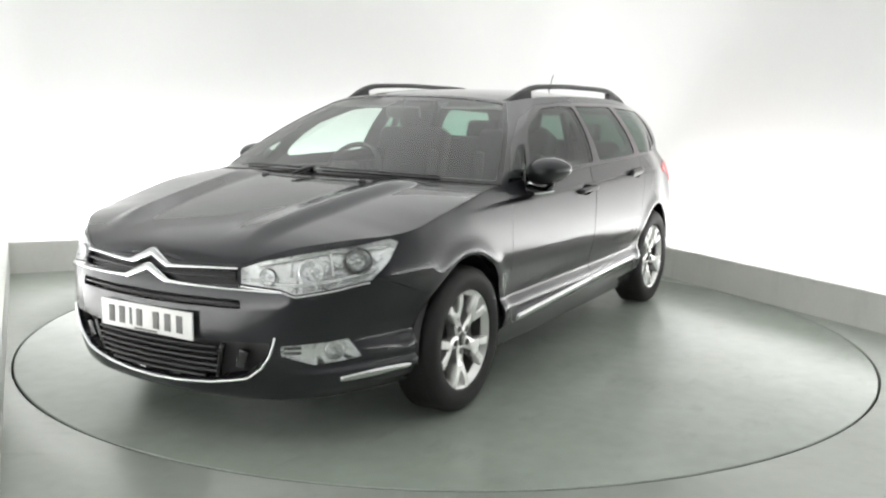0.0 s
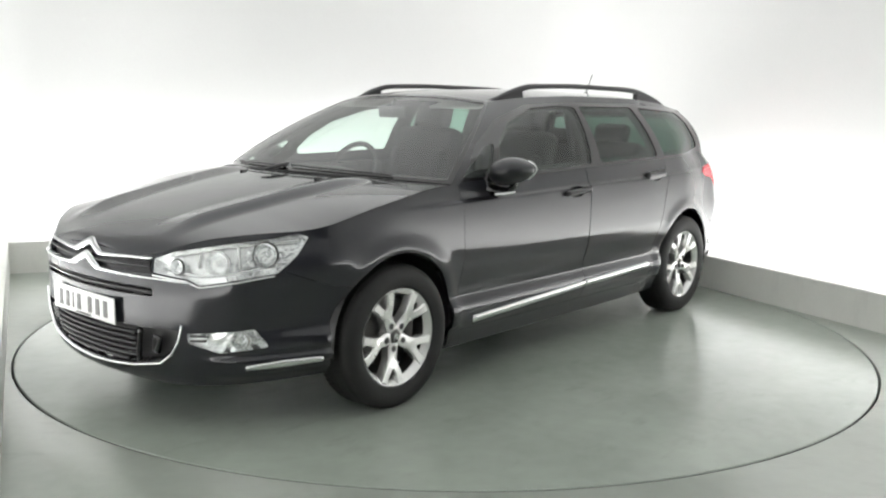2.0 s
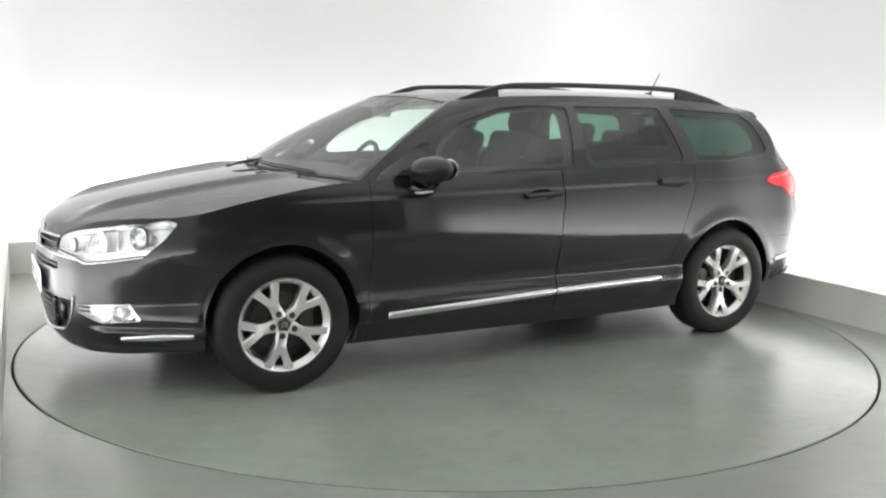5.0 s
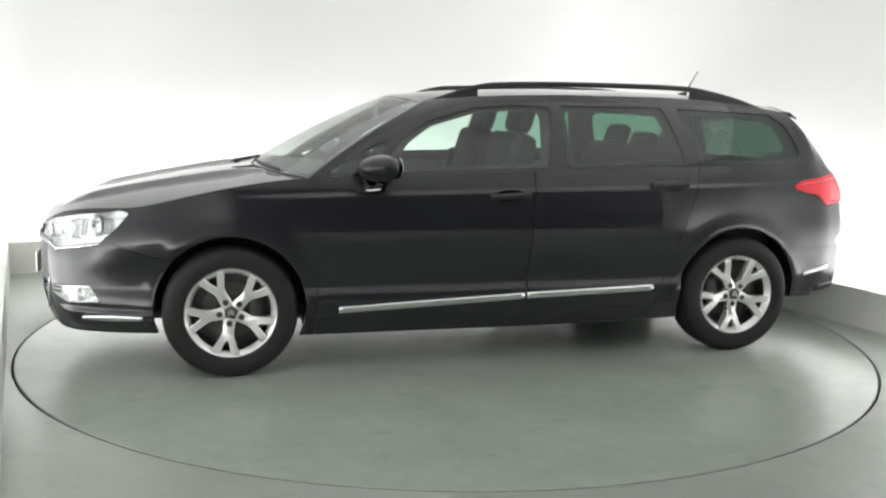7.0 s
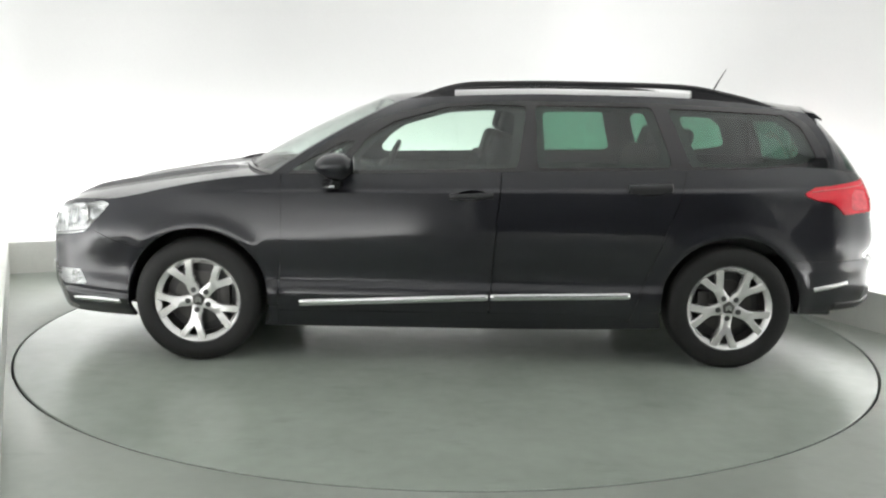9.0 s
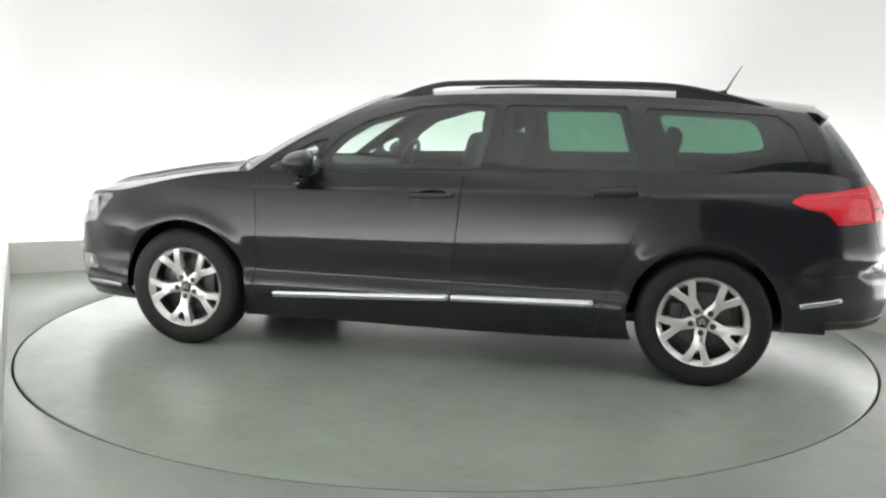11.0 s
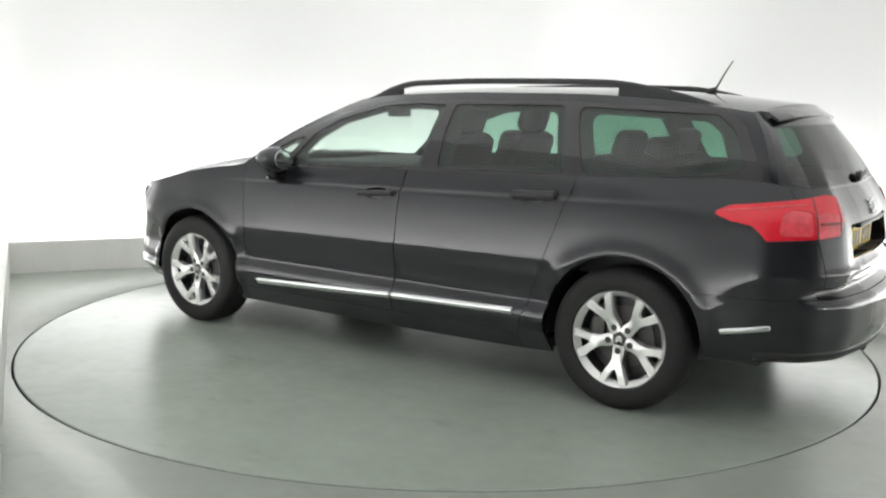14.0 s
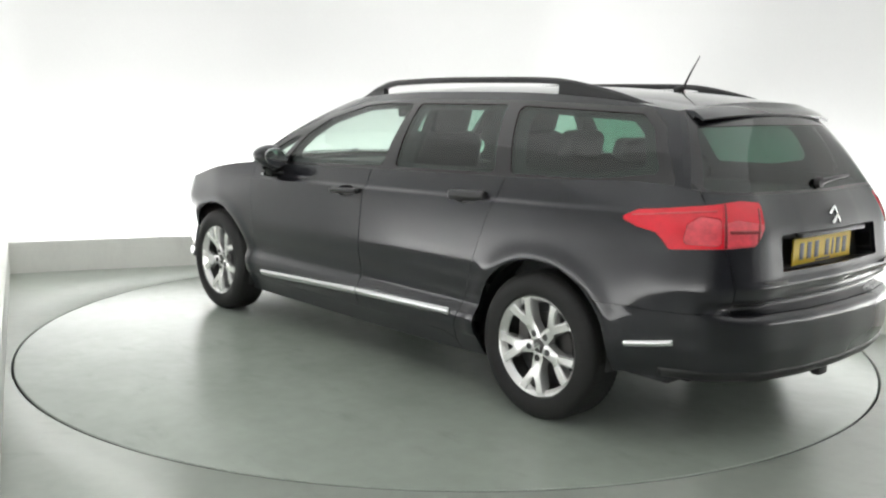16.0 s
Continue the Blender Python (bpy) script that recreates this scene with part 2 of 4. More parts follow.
def studio():
    ring = rounded(off(FOOT, COVE), (.7, .55, .5, .5))
    outer = rounded(off(FOOT, COVE + .15), (.85, .70, .65, .65))
    n = len(ring)
    side = n // 4
    names = ("wall_west", "wall_north", "wall_east", "unseen_wall_south")
    # each wall runs from the middle of one rounded corner to the middle of the next
    for k, nm in enumerate(names):
        idx = [(k * side - side // 2 - 1 + j) % n for j in range(side + 1)]
        vs, fs = [], []
        zz = [-.02, .3, .8, 1.6, 2.4, CEIL]
        for j in idx:
            for z in zz:
                vs.append((*ring[j], z))
        for j in idx:
            for z in zz:
                vs.append((*outer[j], z))
        m, h = len(idx), len(zz)
        for layer, flip in ((0, True), (m * h, False)):
            for j in range(m - 1):
                for i in range(h - 1):
                    q = (layer + j * h + i, layer + j * h + i + 1, layer + (j + 1) * h + i + 1, layer + (j + 1) * h + i)
                    fs.append(q if flip else q[::-1])
        # the south wall is an unseen stand-in for a dark open end
        tagged(mesh_ob(nm, vs, fs, DARKWALL if nm == "unseen_wall_south" else WALL), "unseen dark wall standing in for the room's dark open end" if nm == "unseen_wall_south" else "white painted studio wall with rounded corner", "wall", kind="structure")
    # ceiling
    vs = [(*p, CEIL) for p in outer] + [(*p, CEIL + .15) for p in outer]
    fs = [list(range(n))[::-1], list(range(n, 2 * n))] + [(i, (i + 1) % n, n + (i + 1) % n, n + i) for i in range(n)]
    tagged(mesh_ob("ceiling", vs, fs, CEILING, smooth=False), "plain white studio ceiling", "ceiling", kind="structure")
    # plinths in front of the coves, one for each side
    inn, mid = FOOT, off(FOOT, PLINTH_T)
    for k in range(4):
        a, b, c, d = inn[k], inn[(k + 1) % 4], mid[(k + 1) % 4], mid[k]
        bm = bmesh.new()
        lo = [bm.verts.new((*p, 0)) for p in (a, b, c, d)]
        hi = [bm.verts.new((*p, PLINTH_H)) for p in (a, b, c, d)]
        bm.faces.new(lo)
        bm.faces.new(hi)
        for i in range(4):
            bm.faces.new((lo[i], lo[(i + 1) % 4], hi[(i + 1) % 4], hi[i]))
        bmesh.ops.recalc_face_normals(bm, faces=bm.faces)
        bmesh.ops.bevel(bm, geom=[e for e in bm.edges if all(v.co.z > .1 for v in e.verts)], offset=.006, segments=2, affect="EDGES")
        tagged(part("plinth", bm, PLINTH), "low pale grey painted plinth hiding the wall lights", "plinth", kind="structure")
    # floor with the round opening, its lip and the pit under the turntable
    R0 = 2.463
    big = off(FOOT, COVE + .15)
    N = 240
    cut = [math.atan2(p.y, p.x) for p in big]
    angs = sorted([2 * math.pi * i / N - math.pi for i in range(N)] + cut)
    vs, fs = [], []
    for a in angs:
        d = Vector((math.cos(a), math.sin(a)))
        far = 99.
        for i in range(4):
            p, q = big[i], big[(i + 1) % 4]
            e = q - p
            den = d.x * e.y - d.y * e.x
            if abs(den) > 1e-9:
                t = (p.x * e.y - p.y * e.x) / den
                s = (p.x * d.y - p.y * d.x) / den
                if t > 0 and -1e-6 <= s <= 1 + 1e-6:
                    far = min(far, t)
        vs += [(*(d * far), 0), (*(d * (R0 + .3 * (far - R0))), 0), (*(d * (R0 + .003)), 0), (*(d * R0), -.003), (*(d * R0), -.12)]
    m = len(angs)
    for i in range(m):
        j = (i + 1) % m
        for k in range(4):
            fs.append((i * 5 + k, j * 5 + k, j * 5 + k + 1, i * 5 + k + 1))
    tagged(mesh_ob("floor", vs, fs, FLOOR), "glossy grey painted studio floor round a turntable", "floor", kind="structure")
    bm = bmesh.new()
    bmesh.ops.create_circle(bm, cap_ends=True, radius=R0 + .05, segments=96, matrix=Matrix.Translation((0, 0, -.119)))
    tagged(part("pit_floor", bm, PIT), "dark bottom of the turntable pit", "floor", kind="structure")


def turntable():
    """The round platform, level with the floor."""
    bm = bmesh.new()
    R = 2.451
    lathe(bm, [(.02, -.1), (R, -.1), (R, -.004), (R - .004, 0), (.02, 0)], 200, "z")
    ob = part("turntable", bm, DISC, None, smooth=30)
    tagged(ob, "round grey painted turntable flush with the floor", "turntable")
    # ring added to keep the gap round the platform dark
    ring = bmesh.new()
    lathe(ring, [(R - .004, -.02), (R + .003, -.02), (R + .003, -.006), (R - .002, -.0035), (R - .004, -.006)], 200, "z", closed=True)
    part("edge_ring", ring, PIT, ob, "dark ring added in the gap round the turntable")
    return ob


studio()
table = turntable()

# ---- the car ----
# Body surfaces of the estate car. Car space: x forward, y to its left, z up, origin between the axles on the ground.
def smooth_curve(keys, n=400):
    """A smooth curve through a few keys (monotone in the first column), as a function."""
    k = np.array(keys, float)
    order = np.argsort(k[:, 0])
    k = k[order]
    x, y = k[:, 0], k[:, 1]
    h = np.diff(x)
    d = np.diff(y) / h
    m = np.zeros(len(x))
    m[0], m[-1] = d[0], d[-1]
    for i in range(1, len(x) - 1):
        if d[i - 1] * d[i] > 0:
            w1, w2 = 2 * h[i] + h[i - 1], h[i] + 2 * h[i - 1]
            m[i] = (w1 + w2) / (w1 / d[i - 1] + w2 / d[i])

    def f(q):
        q = np.clip(np.asarray(q, float), x[0], x[-1])
        i = np.clip(np.searchsorted(x, q) - 1, 0, len(h) - 1)
        s = (q - x[i]) / h[i]
        return ((1 + 2 * s) * (1 - s) ** 2 * y[i] + s * (1 - s) ** 2 * h[i] * m[i]
                + s * s * (3 - 2 * s) * y[i + 1] + s * s * (s - 1) * h[i] * m[i + 1])
    return f


# widest plan outline of one half, from the nose to the tail
PLAN = [(2.41, 0), (2.40, .2), (2.36, .42), (2.285, .60), (2.16, .735), (2.0, .82), (1.8, .890), (1.41, .932), (.9, .927),
        (0, .925), (-.9, .92), (-1.41, .908), (-1.75, .88), (-2.0, .83), (-2.19, .73), (-2.31, .56), (-2.365, .3), (-2.38, 0)]
_p = np.array(PLAN)
_l = np.concatenate([[0], np.cumsum(np.hypot(*np.diff(_p, axis=0).T))])
LEN = _l[-1]


def _round(q):
    # uniform smoothing of the outline by a running mean of the polyline
    t = np.linspace(-.09, .09, 13)
    s = np.abs(np.add.outer(q, t))
    s = np.where(s > LEN, 2 * LEN - s, s)
    sg = np.where((np.add.outer(q, t) < 0) | (np.add.outer(q, t) > LEN), -1, 1)
    w = np.cos(t / .09 * math.pi / 2) + .05
    w = w / w.sum()
    return (np.interp(s, _l, _p[:, 0]) * w).sum(-1), (sg * np.interp(s, _l, _p[:, 1]) * w).sum(-1)


side_in = smooth_curve([(.10, .13), (.18, .085), (.25, .05), (.33, .012), (.37, .004), (.40, .008), (.455, .030), (.48, .029), (.6, .005),
                        (.66, 0), (.8, .004), (.92, .014), (1.0, .036), (1.06, .062), (1.2, .14)])
front_in = smooth_curve([(.10, .20), (.17, .11), (.22, .05), (.30, .022), (.40, .004), (.5, 0), (.58, 0), (.64, .004), (.70, .018), (.76, .042), (.82, .078), (.88, .125)])
rear_in = smooth_curve([(.10, .20), (.2, .12), (.28, .06), (.36, .02), (.45, 0), (.52, .002), (.57, .008), (.66, .020), (.73, .031), (.8, .043), (.9, .06), (.98, .095),
                        (1.06, .15), (1.2, .26)])
top_z = smooth_curve([(0, .762), (.1, .748), (.25, .742), (.42, .745), (.55, .783), (.75, .822), (.95, .84), (1.1, .848), (1.2, .862), (1.4, .908), (1.6, .95), (1.85, .985), (2.1, 1.002),
                      (2.35, 1.006), (3.1, 1.028), (4.05, 1.052), (4.5, 1.064), (4.75, 1.075), (5.0, 1.068), (5.2, 1.045), (LEN, 1.035)])
bot_z = smooth_curve([(0, .20), (.5, .205), (.9, .215), (1.25, .22), (1.4, .2), (2.0, .185), (3.0, .185), (4.0, .2), (4.45, .28), (4.7, .30), (5.2, .31), (LEN, .31)])


def step(x, a, b):
    s = np.clip((x - a) / (b - a), 0, 1)
    return s * s * (3 - 2 * s)


def shell(l, z):
    """The lower body at the arc length l from the nose and at the height z."""
    l, z = np.broadcast_arrays(np.asarray(l, float), np.asarray(z, float))
    x, y = _round(l)
    x1, y1 = _round(l + .002)
    x0, y0 = _round(l - .002)
    tx, ty = x1 - x0, y1 - y0
    n = np.hypot(tx, ty)
    nx, ny = ty / n, -tx / n
    wf, wr = 1 - step(l, .55, 1.25), step(l, 4.35, 4.95)
    ins = side_in(z) * (1 - wf - wr) + front_in(z) * wf + rear_in(z) * wr
    # flared lips round the wheel openings
    for cx in (1.4075, -1.4075):
        d = np.hypot(x - cx, z - .33)
        ins = ins - .010 * np.exp(-((d - .40) / .045) ** 2) * (y > .7) * (z > .3)
    # full shoulder of the wing beside the headlamp
    ins = ins - .030 * np.exp(-((z - .70) / .11) ** 2) * step(l, .86, 1.08) * (1 - step(l, 1.25, 1.6))
    # ledge along the lower corner of the front bumper
    ins = ins - .018 * (1 - step(z, .322, .352)) * step(z, .22, .27) * step(l, .62, .80) * (1 - step(l, 1.22, 1.34))
    # groove between the tailgate and the bumper
    ins = ins + .060 * np.exp(-((z - .606) / .026) ** 2) * step(l, 5.12, 5.36)
    ins = ins - .011 * np.exp(-((z - .692) / .020) ** 2) * step(l, 5.2, 5.45)
    # flatter tail above the bumper: set back in the middle, fuller at the corners
    ins = ins + (step(z, .575, .66) * .070 * step(l, 5.22, 5.72) - step(z, .46, .74) * .032 * step(l, 4.70, 5.06))
    # shoulder crease from the front wheel to the tail lamp
    ins = ins + .018 * step(z - (.915 + .018 * (.9 - x)), -.009, .009) * step(l, 1.5, 2.2) * (1 - wr)
    return np.stack([x - nx * ins, np.maximum(y - ny * ins, 0), z], -1)


hood_c = smooth_curve([(2.372, .762), (2.34, .790), (2.27, .823), (2.14, .864), (2.0, .897), (1.8, .937), (1.5, .984), (1.2, 1.018), (.9, 1.035)])
NT = 700
_ls = np.linspace(0, 2.4, NT)
_tp = shell(_ls, top_z(_ls))


def hood(x, w):
    """The bonnet: w runs from the middle (0) to the edge (1)."""
    x, w = np.broadcast_arrays(np.asarray(x, float), np.asarray(w, float))
    xs, ys, zs = _tp[::-1, 0], _tp[::-1, 1], _tp[::-1, 2]
    ye, ze = np.interp(x, xs, ys), np.interp(x, xs, zs)
    zc = hood_c(x)
    y = w * ye
    z = ze + (zc - ze) * (1 - w ** 2.3)
    # two raised creases that spread towards the windscreen
    yc = .37 + .12 * (2.2 - x)
    fade = step(x, 1.08, 1.42) * (1 - step(x, 2.05, 2.3))
    d = y - yc
    z = z + fade * .026 * np.clip((d + .13) / .13, 0, 1) ** 1.1 * (1 - step(d, 0, .11))
    return np.stack([x, y, z], -1)


roof_c = smooth_curve([(.45, 1.428), (.2, 1.452), (-.1, 1.468), (-.5, 1.478), (-1.0, 1.476), (-1.5, 1.452), (-1.95, 1.405)])
roof_e = smooth_curve([(.36, 1.392), (.15, 1.414), (-.1, 1.428), (-.5, 1.437), (-1.0, 1.434), (-1.45, 1.412), (-1.85, 1.362)])
roof_y = smooth_curve([(.36, .565), (.15, .595), (-.3, .615), (-.9, .61), (-1.4, .59), (-1.85, .555)])
_l2 = np.linspace(0, LEN, 2400)
_t2 = shell(_l2, top_z(_l2))
LA = float(np.interp(-1.02, -_t2[:, 0], _l2))       # foot of the front pillar
LD = float(np.interp(1.98, -_t2[:, 0], _l2))        # foot of the rear pillar


def glass_side(u, v):
    """The side of the upper body: u from the front pillar to the rear one, v from the belt line to the roof's edge."""
    u, v = np.broadcast_arrays(np.asarray(u, float), np.asarray(v, float))
    l = LA + (LD - LA) * u
    a = shell(l, top_z(l))
    xt = .36 - (.36 + 1.85) * u
    b = np.stack([xt, roof_y(xt), roof_e(xt)], -1)
    p = a + (b - a) * v[..., None]
    bow = 4 * v * (1 - v)
    p[..., 1] += .030 * bow
    p[..., 2] += .014 * bow
    p[..., 0] += (.012 - .03 * u) * bow * 1.5
    return p


def screen(w, v):
    """The windscreen: w from the middle to the pillar, v from the cowl to the roof."""
    w, v = np.broadcast_arrays(np.asarray(w, float), np.asarray(v, float))
    a1, b1 = glass_side(0, v).reshape(v.shape + (3,)), None
    c0, c1 = np.array([1.27, 0, 1.022]), np.array([.45, 0, 1.428])
    mid = c0 + (c1 - c0) * v[..., None]
    mid[..., 2] += .02 * 4 * v * (1 - v)
    mid[..., 0] += .01 * 4 * v * (1 - v)
    k = w[..., None] ** 2.4
    p = mid * (1 - k) + a1 * k
    p[..., 1] = a1[..., 1] * w
    return p


def back(w, v):
    """The back window's surface: w from the middle to the rear pillar, v from its foot to the roof."""
    w, v = np.broadcast_arrays(np.asarray(w, float), np.asarray(v, float))
    a1 = glass_side(1, v).reshape(v.shape + (3,))
    l = LEN + (LD - LEN) * w
    foot = shell(l, top_z(l))
    c0, c1 = shell(LEN, top_z(LEN)), np.array([-1.95, 0, 1.405])
    mid = c0 + (c1 - c0) * v[..., None]
    mid[..., 0] -= .03 * 4 * v * (1 - v)
    k = w[..., None] ** 2.6
    p = mid * (1 - k) + a1 * k
    p[..., 1] = a1[..., 1] * w
    f = foot - (np.stack([c0[0] * (1 - w ** 2.6) + glass_side(1, 0.)[0] * w ** 2.6, glass_side(1, 0.)[1] * w, c0[2] * (1 - w ** 2.6) + glass_side(1, 0.)[2] * w ** 2.6], -1))
    return p + f * (1 - v[..., None]) ** 2


def roof(u, w):
    """The roof: u from front to back, w from the middle to the edge."""
    u, w = np.broadcast_arrays(np.asarray(u, float), np.asarray(w, float))
    xe, xc = .36 - 2.21 * u, .45 - 2.40 * u
    k = np.abs(w) ** 2.4
    return np.stack([xc + (xe - xc) * k, roof_y(xe) * w, roof_c(xc) + (roof_e(xe) - roof_c(xc)) * k], -1)

# ---- panels cut from the body surfaces ----
class Patch:
    def __init__(self, v, q, f):
        self.v, self.q, self.f = v, q, f


def grid(fn, a, b):
    """A patch over the parameters a by b."""
    A, B = np.meshgrid(a, b, indexing="ij")
    v = fn(A, B).reshape(-1, 3)
    n, m = len(a), len(b)
    i = np.arange(n * m).reshape(n, m)
    f = np.stack([i[:-1, :-1], i[1:, :-1], i[1:, 1:], i[:-1, 1:]], -1).reshape(-1, 4)
    return Patch(v, np.stack([A.ravel(), B.ravel()], 1), [tuple(r) for r in f.tolist()])


def clip(p, val):
    """Splits a patch where val is negative (first) and positive (second)."""
    v, q = list(p.v), list(p.q)
    neg = (val <= 0)
    made = {}

    def mid(i, j):
        k = (i, j) if i < j else (j, i)
        if k not in made:
            t = val[k[0]] / (val[k[0]] - val[k[1]])
            t = min(max(t, .0), 1.)
            v.append(p.v[k[0]] + (p.v[k[1]] - p.v[k[0]]) * t)
            q.append(p.q[k[0]] + (p.q[k[1]] - p.q[k[0]]) * t)
            made[k] = len(v) - 1
        return made[k]
    fa, fb = [], []
    ng = neg.tolist()
    for f in p.f:
        s = [ng[i] for i in f]
        if all(s):
            fa.append(f)
        elif not any(s):
            fb.append(f)
        else:
            A, B = [], []
            for k, i in enumerate(f):
                j = f[(k + 1) % len(f)]
                (A if ng[i] else B).append(i)
                if ng[i] != ng[j]:
                    c = mid(i, j)
                    A.append(c)
                    B.append(c)
            if len(A) > 2:
                fa.append(tuple(A))
            if len(B) > 2:
                fb.append(tuple(B))
    v, q = np.array(v), np.array(q)
    return tidy(Patch(v, q, fa)), tidy(Patch(v, q, fb))


def tidy(p):
    if not p.f:
        return Patch(np.zeros((0, 3)), np.zeros((0, 2)), [])
    used = sorted({i for f in p.f for i in f})
    m = {o: n for n, o in enumerate(used)}
    return Patch(p.v[used], p.q[used], [tuple(m[i] for i in f) for f in p.f])


def poly_dist(pts, poly):
    """Signed distance to a polygon, negative inside."""
    poly = np.array(poly, float)
    d = np.full(len(pts), 1e9)
    inside = np.zeros(len(pts), bool)
    for i in range(len(poly)):
        a, b = poly[i - 1], poly[i]
        e = b - a
        w = pts - a
        t = np.clip((w @ e) / (e @ e), 0, 1)
        d = np.minimum(d, np.hypot(*(w - t[:, None] * e).T))
        c1 = (pts[:, 1] >= a[1]) != (pts[:, 1] >= b[1])
        with np.errstate(divide="ignore", invalid="ignore"):
            xs = a[0] + (pts[:, 1] - a[1]) * (b[0] - a[0]) / (b[1] - a[1])
        inside ^= c1 & (pts[:, 0] < xs)
    return np.where(inside, -d, d)


def soft_poly(poly, r, n=4):
    """A polygon with its corners rounded by r."""
    return [tuple(p) for p in rounded([Vector(q) for q in poly], r, n)] if r else poly


def cut_poly(p, poly, gap=.0, plane="q", r=0.0):
    """The part of p inside a polygon (in its parameters, or in xz) and the part outside, with a gap between them."""
    pts = p.q if plane == "q" else p.v[:, [0, 2]]
    d = poly_dist(pts, soft_poly(poly, r))
    a, rest = clip(p, d)
    if not gap:
        return a, rest
    if len(a.v):
        pts = a.q if plane == "q" else a.v[:, [0, 2]]
        a, _ = clip(a, poly_dist(pts, soft_poly(poly, r)) + gap)
    return a, rest


def normals(p):
    n = np.zeros_like(p.v)
    for f in p.f:
        a = p.v[f[0]]
        c = np.zeros(3)
        for i in range(1, len(f) - 1):
            c += np.cross(p.v[f[i]] - a, p.v[f[i + 1]] - a)
        for i in f:
            n[i] += c
    return n / np.maximum(np.linalg.norm(n, axis=1), 1e-12)[:, None]


def outward(p, centre=(0, 0, .6)):
    """Turns the faces outward."""
    n = normals(p)
    if ((p.v - np.array(centre)) * n).sum() < 0:
        p = Patch(p.v, p.q, [f[::-1] for f in p.f])
    return p


def shift(p, d):
    p = outward(p)
    v = p.v + normals(p) * d
    v[:, 1] = np.where(np.abs(p.v[:, 1]) < 1e-5, 0, v[:, 1])
    return Patch(v, p.q, p.f)


def mirrored(p):
    return Patch(p.v * np.array([1, -1, 1]), p.q, [f[::-1] for f in p.f])


def joined(*ps):
    v, q, f, k = [], [], [], 0
    for p in ps:
        v.append(p.v)
        q.append(p.q)
        f += [tuple(i + k for i in g) for g in p.f]
        k += len(p.v)
    return Patch(np.concatenate(v), np.concatenate(q), f)


def welded(p):
    """Joins vertices that meet (along the middle line)."""
    key, m, v, q = {}, [], [], []
    for a, b in zip(p.v, p.q):
        k = tuple(np.round(a, 4))
        if k not in key:
            key[k] = len(v)
            v.append(a)
            q.append(b)
        m.append(key[k])
    f = []
    for g in p.f:
        h = []
        for i in g:
            if m[i] not in h:
                h.append(m[i])
        if len(h) > 2:
            f.append(tuple(h))
    return Patch(np.array(v), np.array(q), f)


def panel(name, p, material, parent, label="", skirt=.018, lift=0.0, both=False):
    """A sheet panel: the patch with its edges folded inward. both: with its mirror image in the same mesh."""
    p = outward(p)
    if both:
        p = welded(joined(p, mirrored(p)))
    n = normals(p)
    v = p.v + n * lift
    faces = list(p.f)
    if skirt:
        count = {}
        for f in p.f:
            for i, j in zip(f, f[1:] + f[:1]):
                k = (min(i, j), max(i, j))
                count[k] = None if k in count else (i, j)
        edges = [e for e in count.values() if e]
        ids = sorted({i for e in edges for i in e})
        base = len(v)
        m = {o: base + 3 * k for k, o in enumerate(ids)}
        ring = []
        for o in ids:
            ring += [v[o], v[o] - n[o] * .003, v[o] - n[o] * skirt]
        v = np.concatenate([v, np.array(ring)]) if ring else v
        for i, j in edges:
            a, b = m[i], m[j]
            faces += [(j, i, a, b), (b, a, a + 1, b + 1), (b + 1, a + 1, a + 2, b + 2)]
        # the first ring lies on the edge itself: keep only the folds
        faces = [f for f in faces if not (len(f) == 4 and f[2] >= base and f[0] < base)]
    return mesh_ob(name, v, faces, material, parent, label)


def pair(name, p, material, parent, label="", skirt=.018, lift=0.0):
    """The panel on both sides of the car, as two parts."""
    p = outward(p)
    return (panel(name, p, material, parent, label, skirt, lift), panel(name, mirrored(p), material, parent, label, skirt, lift))


